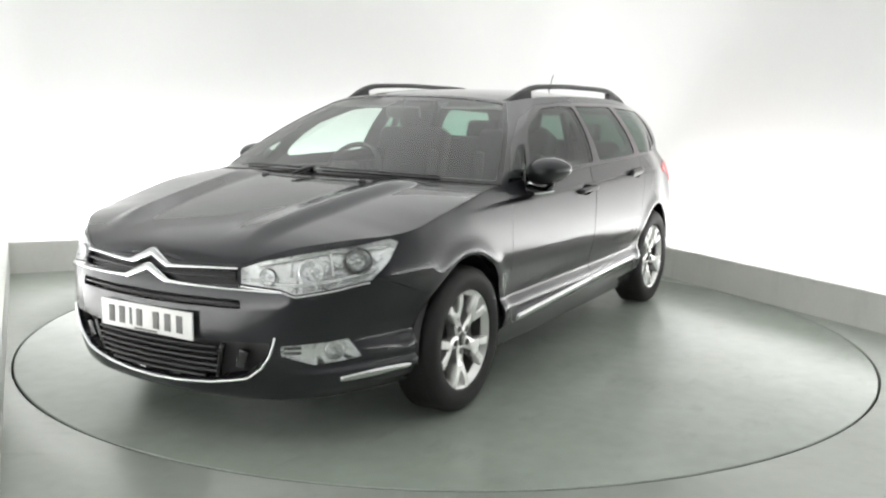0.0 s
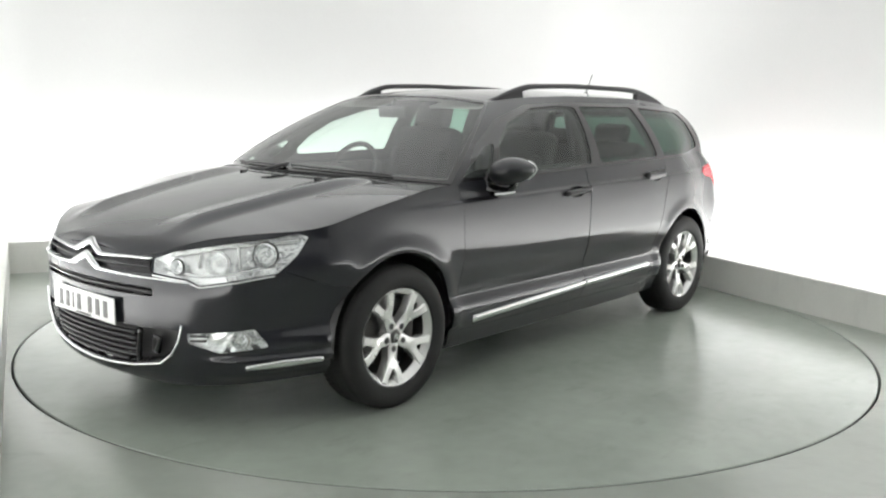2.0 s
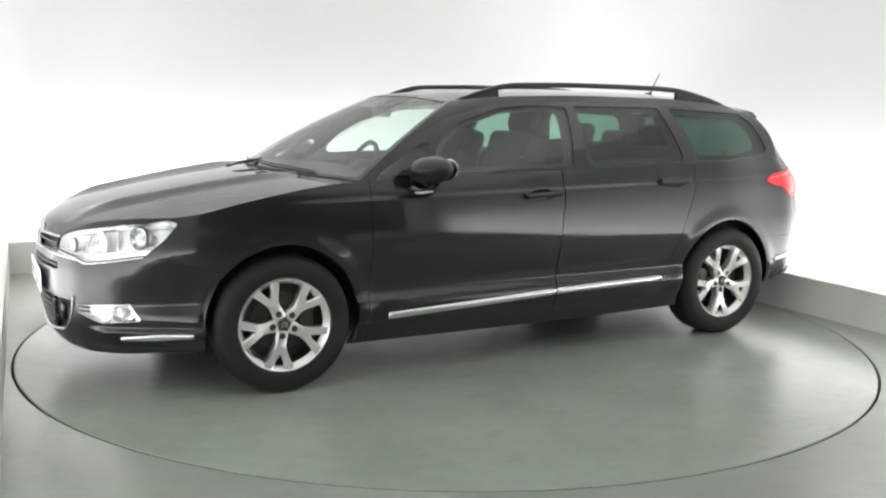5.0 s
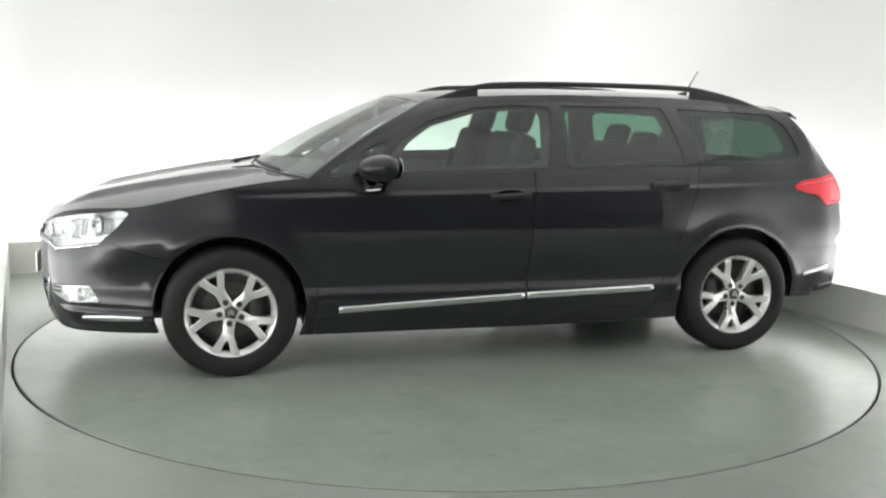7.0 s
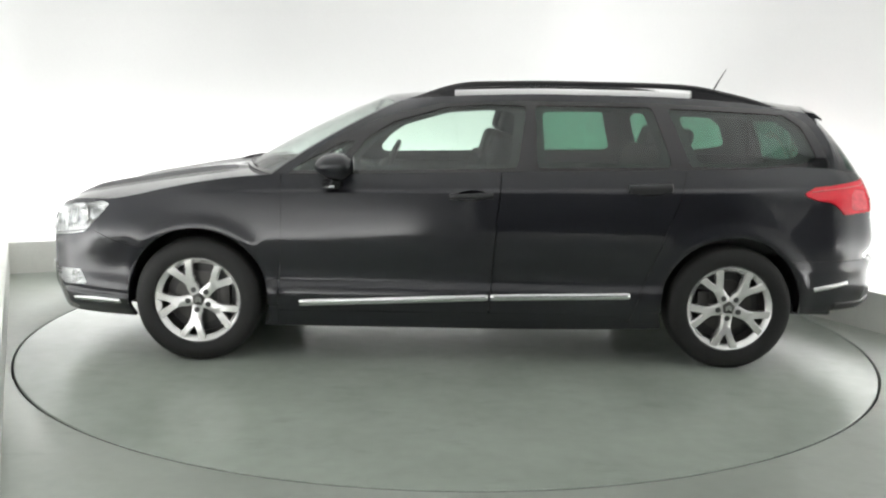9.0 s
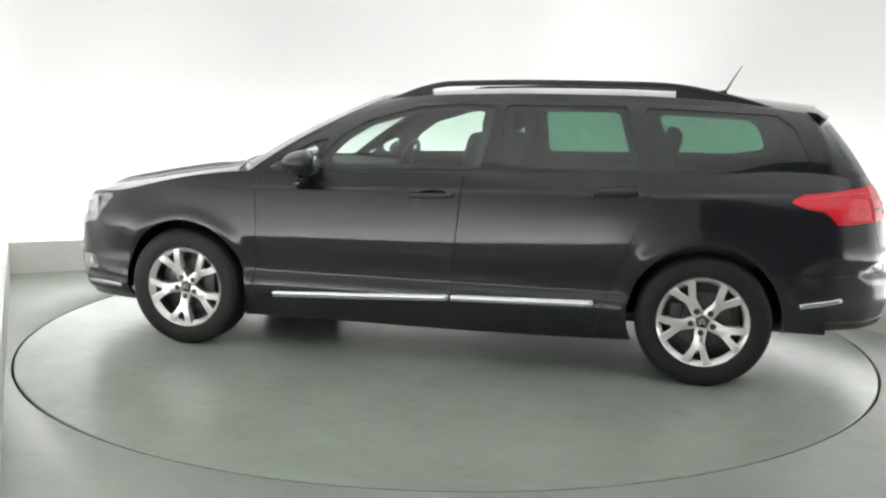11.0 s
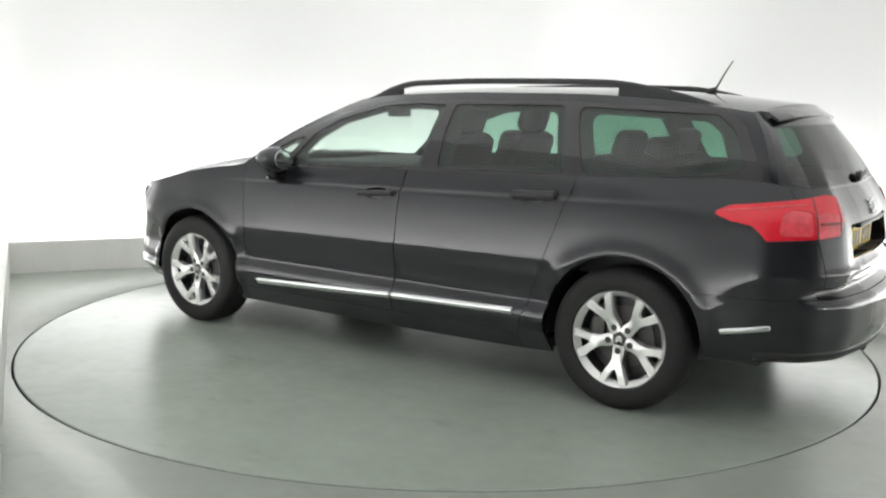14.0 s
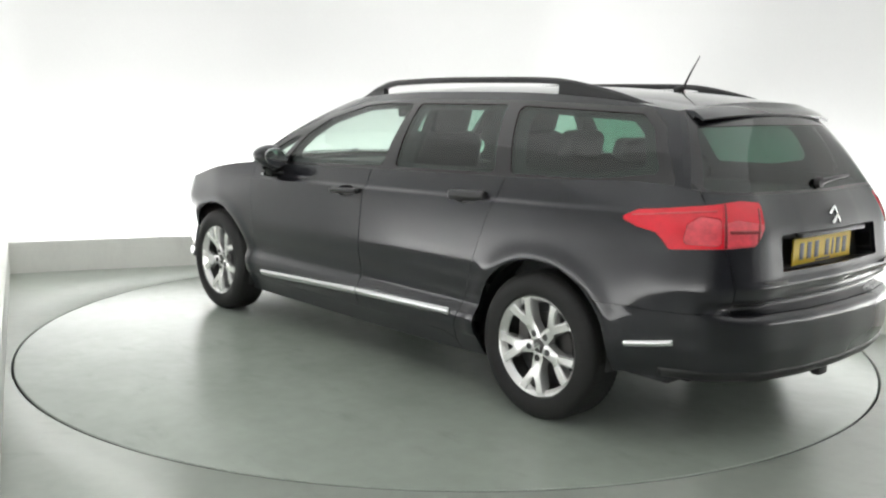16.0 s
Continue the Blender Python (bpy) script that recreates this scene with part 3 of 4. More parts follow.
def strip(fn, path, width, height, material, name, parent, label="", both=False, mirror=False, taper=True, n=60):
    """A raised moulding along a path of parameters on the surface fn. width: one or a list of half widths."""
    path = np.array(path, float)
    d = np.concatenate([[0], np.cumsum(np.hypot(*np.diff(path, axis=0).T))])
    s = np.linspace(0, d[-1], n)
    q = np.stack([np.interp(s, d, path[:, 0]), np.interp(s, d, path[:, 1])], 1)
    w = np.interp(s, d, width) if isinstance(width, (list, tuple)) else np.full(n, width)
    t = np.gradient(q, axis=0)
    t /= np.linalg.norm(t, axis=1)[:, None]
    sd = np.stack([-t[:, 1], t[:, 0]], 1)
    rows = []
    e = 1e-3
    pu, pv = fn(q[:, 0] + e, q[:, 1]) - fn(q[:, 0] - e, q[:, 1]), fn(q[:, 0], q[:, 1] + e) - fn(q[:, 0], q[:, 1] - e)
    nn = np.cross(pu, pv)
    nn /= np.linalg.norm(nn, axis=1)[:, None]
    c = fn(q[:, 0], q[:, 1])
    flip = ((c - np.array([0, 0, .6])) * nn).sum() < 0
    nn = -nn if flip else nn
    for a, h in ((-1, -.3), (-.98, .45), (-.6, .92), (0, 1), (.6, .92), (.98, .45), (1, -.3)):
        rows.append(fn(q[:, 0] + sd[:, 0] * w * a, q[:, 1] + sd[:, 1] * w * a) + nn * height * h)
    v = np.stack(rows, 1).reshape(-1, 3)
    m = len(rows)
    f = [(i * m + k, i * m + k + 1, (i + 1) * m + k + 1, (i + 1) * m + k) for i in range(n - 1) for k in range(m - 1)]
    f += [tuple((n - 1) * m + k for k in range(m))[::-1]]
    if both:
        a, b = (slice(0, m), slice((n - 1) * m, None))
        mid = a if np.abs(v[a, 1]).mean() < np.abs(v[b, 1]).mean() else b
        v[mid, 1] = 0
        f[-1] = tuple(range(m)) if mid is b else f[-1]
    else:
        f.append(tuple(range(m)))
    p = Patch(v, np.zeros((len(v), 2)), f)
    out = []
    sides = [p, mirrored(p)] if mirror else [p]
    if both:
        sides = [welded(joined(p, mirrored(p)))]
    for g in sides:
        ob = mesh_ob(name, g.v, g.f, material, parent, label)
        bm = bmesh.new()
        bm.from_mesh(ob.data)
        bmesh.ops.recalc_face_normals(bm, faces=bm.faces)
        bm.to_mesh(ob.data)
        bm.free()
        out.append(ob)
    return out

car = new("estate_car")
tagged(car, "anthracite grey estate car with silver alloy wheels on the turntable", "car")


def ellipse(c, a, b, tilt=0.0, n=28):
    k, s = math.cos(tilt), math.sin(tilt)
    return [(c[0] + a * math.cos(t) * k - b * math.sin(t) * s, c[1] + a * math.cos(t) * s + b * math.sin(t) * k)
            for t in (2 * math.pi * i / n for i in range(n))]


def body():
    z01 = lambda l, k: shell(l, bot_z(l) + (top_z(l) - bot_z(l)) * k)
    s = grid(z01, np.concatenate([np.linspace(0, 1.3, 170), np.linspace(1.3, 4.6, 330)[1:], np.linspace(4.6, LEN, 150)[1:]]), np.linspace(0, 1, 124))
    s.q[:, 1] = s.v[:, 2]
    # wheel openings
    for cx, cz in ((1.4075, .340), (-1.4075, .340)):
        d = np.hypot(s.v[:, 0] - cx, s.v[:, 2] - cz) - .374
        _, s = clip(s, np.where(s.v[:, 1] > .5, d, 1.))
    lamp, s = cut_poly(s, [(.443, .735), (.45, .675), (.61, .66), (.665, .636), (.84, .66), (.975, .682), (1.06, .755), (1.118, .826), (1.07, .840), (.95, .822), (.76, .801), (.54, .768)], .003, r=.008)
    fog, s = cut_poly(s, [(.605, .442), (.61, .40), (.735, .361), (.945, .378), (.885, .457)], .002, r=.008)
    g1, s = cut_poly(s, [(-.1, .70), (0, .72), (.10, .666), (.44, .672), (.43, .724), (.105, .714), (0, .762), (-.1, .762)], 0)
    g2, s = cut_poly(s, [(-.2, .575), (.455, .58), (.447, .618), (-.2, .620)], 0, r=.008)
    g3, s = cut_poly(s, [(-.2, .26), (.12, .263), (.30, .279), (.46, .309), (.525, .355), (.56, .41), (.572, .452), (-.2, .446)], 0, r=.01)
    bumper, s = cut_poly(s, [(-.3, .05), (1.4, .05), (1.4, .588), (1.2, .62), (.98, .70), (.6, .95), (-.3, .95)], .0015)
    wing, s = cut_poly(s, [(.3, .05), (2.008, .05), (2.012, .29), (2.018, .43), (2.038, .67), (2.032, .92), (2.03, 1.2), (.3, 1.2)], .0025)
    sill, s = cut_poly(s, [(1.9, .05), (3.99, .05), (3.87, .262), (3.8, .285), (1.9, .278)], .002)
    bl = [(3.125, .2), (3.128, .316), (3.148, .635), (3.175, .952), (3.19, 1.2)]
    fdoor, s = cut_poly(s, [(1.9, .2)] + bl + [(1.9, 1.2)], .003)
    rdoor, s = cut_poly(s, bl[::-1] + [(3.87, .2), (3.90, .33), (4.0, .60), (4.128, .947), (4.147, 1.03), (4.165, 1.2)], .003)
    tl, s = cut_poly(s, [(4.78, .934), (4.865, .972), (5.1, .997), (5.32, 1.021), (5.44, 1.012), (5.432, .92), (5.37, .85), (5.02, .828), (4.99, .862), (4.955, .889), (4.87, .902)], .002, r=.012)
    rbump, s = cut_poly(s, [(4.3, .05), (LEN + .2, .05), (LEN + .2, .588), (4.3, .585)], .002)
    rec, s = cut_poly(s, [(5.555, .738), (5.555, .885), (LEN + .3, .885), (LEN + .3, .738)], 0, r=.012)
    gate, quarter = cut_poly(s, [(5.13, 1.2), (5.12, 1.05), (5.25, .82), (5.28, .70), (5.275, .4), (LEN + .2, .4), (LEN + .2, 1.2)], .003)

    front = panel("front_bumper", bumper, PAINT, car, both=True)
    for nm, g, dp in (("upper_grille", g1, -.022), ("middle_grille", g2, -.03), ("lower_grille", g3, -.05)):
        panel(nm, shift(g, dp), BLACK, front, "black plastic grille", both=True, skirt=-.05 if dp < -.03 else -.03)
    wings = pair("front_wing", wing, PAINT, car)
    pair("sill", sill, PAINT, car)
    doors = []
    for nm, d, hc, ht in (("front_door", fdoor, (3.022, .904), .045), ("rear_door", rdoor, (3.955, .950), .04)):
        cup, d = cut_poly(d, ellipse(hc, .088, .030, ht), 0)
        for ob, cp in zip(pair(nm, d, PAINT, car), (outward(cup), mirrored(outward(cup)))):
            panel("handle_cup", shift(cp, -.016) if cp.v[:, 1].mean() > 0 else mirrored(shift(mirrored(cp), -.016)), GLOSSBLACK, ob, "dark handle recess", skirt=-.016)
            doors.append(ob)
        k = len(doors) - 2
        path = [(hc[0] - .112, hc[1] - .006), (hc[0] + .112, hc[1] + .006)]
        for ob, dr in zip(strip(lambda l, z: shell(l, z), path, .0145, .030, SATIN, "door_handle", None, mirror=True, n=24), doors[k:]):
            ob.parent = dr
    gate_ob = panel("tailgate", gate, PAINT, car, both=True)
    panel("plate_recess", shift(rec, -.088), BLACK, gate_ob, "dark recess of the rear plate", both=True, skirt=-.088)
    pair("rear_quarter_panel", quarter, PAINT, car)
    rear = panel("rear_bumper", rbump, PAINT, car, both=True)
    # tail lamps: the outer piece on the wing, the inner one on the tailgate
    inner, outer = clip(tl, 5.235 - tl.q[:, 0])
    outer, _ = clip(outer, outer.q[:, 0] - 5.232)
    lower, upper = cut_poly(inner, [(5.2, .84), (5.44, .845), (5.44, .93), (5.30, .95), (5.2, .93)], 0, r=.01)
    drop, outer = cut_poly(outer, [(5.07, .853), (5.225, .853), (5.225, .955), (5.13, .962), (5.085, .93)], .001, r=.02)
    lamps = pair("tail_lamp", outer, RED, car, "red plastic tail lamp", lift=.004)
    for la, up, lo in zip(lamps, (upper, mirrored(outward(upper))), (lower, mirrored(outward(lower)))):
        panel("tailgate_lens", up, RED, la, "red lens on the tailgate", lift=.004) if up is upper else mesh_side("tailgate_lens", up, RED, la, "red lens on the tailgate")
        panel("reversing_lens", lo, PINKRED, la, "pale red ribbed lens", lift=.003) if lo is lower else mesh_side("reversing_lens", lo, PINKRED, la, "pale red ribbed lens")
    for side, la in zip((drop, mirrored(outward(drop))), lamps):
        mesh_side("side_lens", outward(side) if side is drop else side, PINKRED, la, "pale red faceted lens", skirt=.01)
    for path in ([(5.242, .845), (5.246, 1.008)], [(5.26, .905), (5.40, .905)], [(5.385, .87), (5.41, .99)]):
        for ob, la in zip(strip(shell, path, .006, .006, DARKRED, "lamp_seam", None, "dark red seam", mirror=True, n=12), lamps):
            ob.parent = la
    # pale line painted for the pinkish glow along the lamp
    for ob, la in zip(strip(shell, [(4.84, .947), (5.0, .965), (5.2, .982)], .0035, .008, PINKRED, 'lamp_glow_line', None, 'pale red rib', mirror=True, n=20), lamps):
        ob.parent = la
    # head lamps and fog lamps: a clear lens before a bright bowl
    for nm, p, depth, bowls in (("headlamp", lamp, .040, [(.555, .710, .032), (.735, .728, .048), (.935, .762, .050)]),
                                ("fog_lamp", fog, .04, [(.83, .412, .034)])):
        for side in (1, -1):
            q = outward(p)
            inn = shift(p, -depth)
            if side < 0:
                q, inn = mirrored(q), mirrored(inn)
            holder = mesh_side(nm, inn, REFLECTOR, car, "clear " + nm.replace("_", " ") + " with silver reflectors", skirt=-depth)
            mesh_side("lens", q, LENS, holder, "clear plastic lens", skirt=0)
            for l, z, r in bowls:
                c0 = shell(l, z)
                n0 = np.cross(shell(l + .01, z) - shell(l - .01, z), shell(l, z + .01) - shell(l, z - .01))
                n0 = n0 / np.linalg.norm(n0)
                if n0[0] < 0:
                    n0 = -n0
                aim = Vector((n0[0] + .5, n0[1], n0[2] * .3)).normalized()
                c0 = Vector(c0) - Vector(n0) * (depth * .55)
                bm = bmesh.new()
                lathe(bm, [(r, .012), (r * .96, .016), (r * .9, .010), (r * .74, -.012), (r * .42, -.03), (r * .2, -.034), (r * .18, -.012), (.001, -.008)], 28, "z", caps=False)
                m = Matrix.Translation(c0) @ aim.to_track_quat("Z", "Y").to_matrix().to_4x4()
                bm.transform(m)
                if side < 0:
                    bm.transform(Matrix.Diagonal((1, -1, 1, 1)))
                    bmesh.ops.reverse_faces(bm, faces=bm.faces)
                part("reflector", bm, CHROME if r in (.050, .034) else REFLECTOR, holder, "round silver reflector bowl")
                bm = bmesh.new()
                bmesh.ops.create_icosphere(bm, subdivisions=2, radius=r * .3, matrix=Matrix.Translation(c0 - aim * .010))
                if side < 0:
                    bm.transform(Matrix.Diagonal((1, -1, 1, 1)))
                part("bulb", bm, CHROME, holder)
                # ring round each bowl
                bm = bmesh.new()
                lathe(bm, [(r * 1.10, .004), (r * 1.10, .012), (r * 1.01, .014), (r * 1.01, .004)], 28, "z", closed=True)
                bm.transform(m)
                if side < 0:
                    bm.transform(Matrix.Diagonal((1, -1, 1, 1)))
                    bmesh.ops.reverse_faces(bm, faces=bm.faces)
                part("bezel", bm, STEEL if r in (.050, .032) else SILVER, holder, "ring round the bowl")
            # fine ribs and brow of the head lamp
            if nm == "headlamp":
                for path, w, h in (([(.50, .742), (.75, .785), (1.06, .806)], .006, -.020), ([(.48, .688), (.66, .668), (.84, .688), (.98, .715)], .006, -.022), ([(.64, .70), (.645, .755)], .006, -.02), ([(.81, .70), (.805, .79)], .006, -.02)):
                    o = strip(lambda a, b: (shell(a, b) - np.array([.03, .012, 0])) * np.array([1, side, 1]), path, w, .008, SILVER, "rib", holder, n=16)
    # grille slats and bars
    for z in (.292, .317, .342, .367, .392, .417):
        e = .335 if z > .3 else .27
        strip(lambda l, zz: shell(l, zz) - np.array([.018, 0, 0]), [(0, z), (e, z)], .0065, .014, BLACK, "slat", front, "black grille slat", both=True, n=20)
    strip(lambda l, zz: shell(l, zz) - np.array([.016, 0, 0]), [(.365, .435), (.325, .295)], .010, .014, GLOSSBLACK, "grille_divider", front, mirror=True, n=10)
    strip(lambda l, zz: shell(l, zz) - np.array([.02, 0, 0]), [(.45, .415), (.43, .345)], .022, .012, GLOSSBLACK, "intake_blank", front, mirror=True, n=10)
    strip(lambda l, zz: shell(l, zz) - np.array([.012, 0, 0]), [(0, .598), (.44, .60)], .006, .010, BLACK, "slat", front, both=True, n=20)
    strip(lambda l, zz: shell(l, zz) - np.array([.008, 0, 0]), [(.10, .693), (.43, .699)], .006, .008, BLACK, "slat", front, both=True, n=20)
    strip(shell, [(0, .765), (.012, .761), (.098, .723), (.12, .720), (.25, .725), (.435, .731)], [.016, .016, .013, .008, .006, .005], .012, CHROME, "grille_bar", front, "chrome grille bar with raised chevron", both=True, n=70)
    strip(shell, [(0, .708), (.012, .704), (.105, .664), (.125, .661), (.28, .657), (.45, .655), (.625, .648)], [.016, .016, .013, .008, .006, .005, .005], .012, CHROME, "grille_bar", front, "chrome grille bar with raised chevron", both=True, n=80)
    strip(shell, [(.588, .475), (.583, .45), (.567, .40), (.532, .347), (.47, .301), (.30, .270), (.12, .255), (0, .252)], .0055, .009, CHROME, "intake_surround", front, "thin chrome surround of the lower intake", both=True, n=70)
    strip(shell, [(.845, .298), (1.0, .304), (1.17, .308)], [.010, .016, .011], .010, CHROME, "bumper_strip", front, "chrome bumper strip", mirror=True, n=24)
    strip(shell, [(4.857, .433), (5.061, .466)], .0135, .010, CHROME, "bumper_strip", rear, "chrome bumper strip", mirror=True, n=20)
    for (a, b), k in (((( 2.125, .325), (3.120, .372)), 0), (((3.133, .373), (3.868, .393)), 2)):
        for ob, dr in zip(strip(shell, [a, b], .0190, .013, CHROME, "side_moulding", None, "chrome side moulding", mirror=True, n=40), doors[k:k + 2]):
            ob.parent = dr
    strip(shell, [(.448, .668), (.61, .653), (.665, .630), (.84, .653), (.965, .674)], .0045, .007, CHROME, "lamp_lip", front, "thin chrome lip below the headlamp", mirror=True, n=40)
    for z in (.432, .412):
        strip(shell, [(.622, z), (.69, z)], .005, .003, STEEL, "lamp_slot", front, "dark slot beside the fog lamp", mirror=True, n=8)
    # dark lower edge of the rear bumper, tow bar
    strip(shell, [(5.0, .335), (5.4, .335), (LEN, .335)], .020, .006, BLACK, "bumper_edge", rear, both=True, n=40)
    bm = bmesh.new()
    tube(bm, [(-2.0, .06, .295), (-2.2, .06, .287), (-2.28, .06, .280)], .020)
    block(bm, (.045, .075, .05), (-2.29, .06, .285), bevel=.012)
    part("tow_bar", bm, BLACK, car, "black tow bar")
    return front, gate_ob, doors


def mesh_side(name, p, material, parent, label="", skirt=.018):
    """A panel whose faces are already turned outward."""
    n = normals(p)
    faces, v = list(p.f), p.v
    if skirt:
        count = {}
        for f in p.f:
            for i, j in zip(f, f[1:] + f[:1]):
                k = (min(i, j), max(i, j))
                count[k] = None if k in count else (i, j)
        edges = [e for e in count.values() if e]
        ids = sorted({i for e in edges for i in e})
        m = {o: len(v) + 2 * k for k, o in enumerate(ids)}
        ring = np.array([x for o in ids for x in (v[o], v[o] - n[o] * skirt)])
        v = np.concatenate([v, ring])
        faces += [(m[j], m[i], m[i] + 1, m[j] + 1) for i, j in edges]
    return mesh_ob(name, v, faces, material, parent, label)


def upper():
    rear_x = lambda w: 1.262 - .185 * np.asarray(w, float) ** 2.4      # the bonnet's rear edge follows the windscreen's foot
    cover = lambda a, w: hood(np.where(a > 2.122, a, rear_x(w) + (a - 1.235) * (2.122 - rear_x(w)) / .887), w)
    bonnet = panel("bonnet", grid(cover, np.concatenate([2.372 - .25 * np.linspace(0, 1, 40) ** 2, np.linspace(2.122, 1.235, 70)[1:]]), np.linspace(0, .992, 64)), PAINT, car, both=True)
    for y in (.30, -.30):
        bm = bmesh.new()
        block(bm, (.035, .024, .012), (1.345, y, float(hood(1.345, .37)[2]) + .003), bevel=.004)
        part("washer_jet", bm, BLACK, bonnet)
    # scuttle between bonnet and windscreen
    w = np.linspace(0, 1, 30)
    top, low = screen(w, np.zeros(30)), hood(rear_x(w) + .008, w * .99)
    corner = glass_side(0, 0.)
    low[:, 1] = np.minimum(low[:, 1], top[:, 1] + .03)
    vs = np.concatenate([low - np.array([0, 0, .014]), top + np.array([.0, 0, -.004])])
    sc = Patch(vs, np.zeros((60, 2)), [(i, i + 1, 31 + i, 30 + i) for i in range(29)])
    if normals(sc)[:, 2].sum() < 0:
        sc = Patch(sc.v, sc.q, [f[::-1] for f in sc.f])
    sc = welded(joined(sc, mirrored(sc)))
    mesh_ob("scuttle", sc.v, sc.f, BLACK, car, "black plastic scuttle below the windscreen")
    # side strip of body between bonnet edge and the pillar foot
    top_roof = grid(roof, np.linspace(0, 1, 80), np.linspace(0, 1, 30))
    rf = panel("roof", top_roof, PAINT, car, both=True, skirt=.01)
    lin = shift(top_roof, -.035)
    lin = welded(joined(lin, mirrored(lin)))
    mesh_ob("headlining", lin.v, [f[::-1] for f in lin.f], LINING, car, "pale grey cloth headlining")
    g = grid(glass_side, np.linspace(0, 1, 240), np.linspace(0, 1, 60))
    panes = {}
    W1 = [(.655, 1.022), (-.262, 1.050), (-.315, 1.372), (-.12, 1.377), (.11, 1.360), (.39, 1.280), (.53, 1.190)]
    W0 = [(.93, 1.020), (.708, 1.020), (.580, 1.182), (.665, 1.165)]
    W2 = [(-.365, 1.053), (-1.078, 1.067), (-.985, 1.378), (-.36, 1.376)]
    W3 = [(-1.172, 1.070), (-1.60, 1.074), (-1.885, 1.110), (-1.80, 1.285), (-1.715, 1.348), (-1.065, 1.374)]
    for nm, poly, mt, lb in (("quarter_light", W0, GLASS, "small clear quarter light"), ("front_side_window", W1, GLASS, "green tinted front side window"),
                             ("rear_side_window", W2, DARKGLASS, "dark tinted rear side window"), ("load_bay_window", W3, DARKGLASS, "dark tinted load bay window")):
        a, g = cut_poly(g, poly, 0, "xz", r=.008 if poly is W0 else .025)
        for o in pair(nm, a, mt, car, lb, skirt=0, lift=-.004):
            o.visible_shadow = False
    dlo = [(1.05, .9), (-1.93, .9), (-1.95, 1.10), (-1.845, 1.30), (-1.735, 1.374), (-1.0, 1.398), (-.3, 1.397), (.14, 1.378), (.455, 1.30), (.735, 1.17)]
    frame_p, paint_p = cut_poly(g, dlo, 0, "xz", r=.03)
    pair("window_frame", frame_p, GLOSSBLACK, car, "gloss black window frames and pillars", skirt=.03)
    pair("roof_pillar", paint_p, PAINT, car, "painted pillars and roof edge", skirt=.02)
    # inner trim of the pillars and roof edge, with smaller openings than the panes
    trim = shift(grid(glass_side, np.linspace(.03, .985, 120), np.linspace(0, 1, 40)), -.035)
    for poly in ([(.60, 1.045), (-.225, 1.065), (-.255, 1.340), (-.10, 1.345), (.10, 1.330), (.36, 1.255), (.49, 1.17)],
                 [(.88, 1.035), (.71, 1.035), (.60, 1.165), (.655, 1.15)],
                 [(-.41, 1.072), (-1.03, 1.085), (-.945, 1.345), (-.40, 1.345)],
                 [(-1.225, 1.090), (-1.58, 1.094), (-1.80, 1.130), (-1.74, 1.265), (-1.665, 1.315), (-1.125, 1.340)]):
        _, trim = cut_poly(trim, poly, 0, "xz", r=.03)
    for q in (trim, mirrored(trim)):
        mesh_ob("inner_trim", q.v, q.f, CABIN, car, "dark grey inner trim of the pillars")
    ws = grid(screen, np.linspace(0, 1, 60), np.linspace(0, 1, 40))
    edge = np.minimum(.972 - ws.q[:, 0], np.minimum(ws.q[:, 1] - .03, .965 - ws.q[:, 1]))
    band, pane = clip(ws, edge)
    panel("windscreen_border", band, GLOSSBLACK, car, "black border of the windscreen", both=True, skirt=.01)
    panel("windscreen", pane, SCREEN, car, "clear windscreen", both=True, skirt=0, lift=-.002).visible_shadow = False
    bs = grid(back, np.linspace(0, 1, 60), np.linspace(0, 1, 40))
    # top of the border widened: the spoiler's shade painted as a black band
    edge = np.minimum(.90 - bs.q[:, 0], np.minimum(bs.q[:, 1] - .03, .74 - bs.q[:, 1]))
    band, pane = clip(bs, edge)
    side, band = clip(band, .955 - band.q[:, 0])
    pair("rear_pillar", side, PAINT, car)
    panel("back_window_border", band, GLOSSBLACK, car, "black border of the back window, widened for the shade under the spoiler", both=True, skirt=.01)
    panel("back_window", pane, BACKGLASS, car, "dark tinted back window", both=True, skirt=0, lift=-.002).visible_shadow = False
    return bonnet, rf


def spoiler():
    bm = bmesh.new()
    rows = []
    for i in range(41):
        w = -1 + 2 * i / 40
        k = abs(w)
        y = .535 * w
        x0, z0 = -1.885 + .02 * k ** 2.4, 1.408 - .043 * k ** 2.4
        x1, z1 = -2.012 + .055 * k ** 3, 1.362 - .026 * k ** 2.5
        th = .030 * (1 - k ** 8) + .006
        rows.append([bm.verts.new(p) for p in ((x0, y, z0 + .003), ((x0 + x1) / 2, y, (z0 + z1) / 2 + .012), (x1 + .012, y, z1 + .002), (x1, y, z1 - .006), (x1 + .006, y, z1 - .014),
                                               ((x0 + x1) / 2, y, (z0 + z1) / 2 - th), (x0 - .035, y, z0 - .055))])
    for p, q in zip(rows, rows[1:]):
        for k in range(7):
            bm.faces.new((p[k], p[(k + 1) % 7], q[(k + 1) % 7], q[k]))
    bm.faces.new(rows[0])
    bm.faces.new(rows[-1][::-1])
    bmesh.ops.recalc_face_normals(bm, faces=bm.faces)
    sp = part("roof_spoiler", bm, PAINT, car, "painted roof spoiler over the back window")


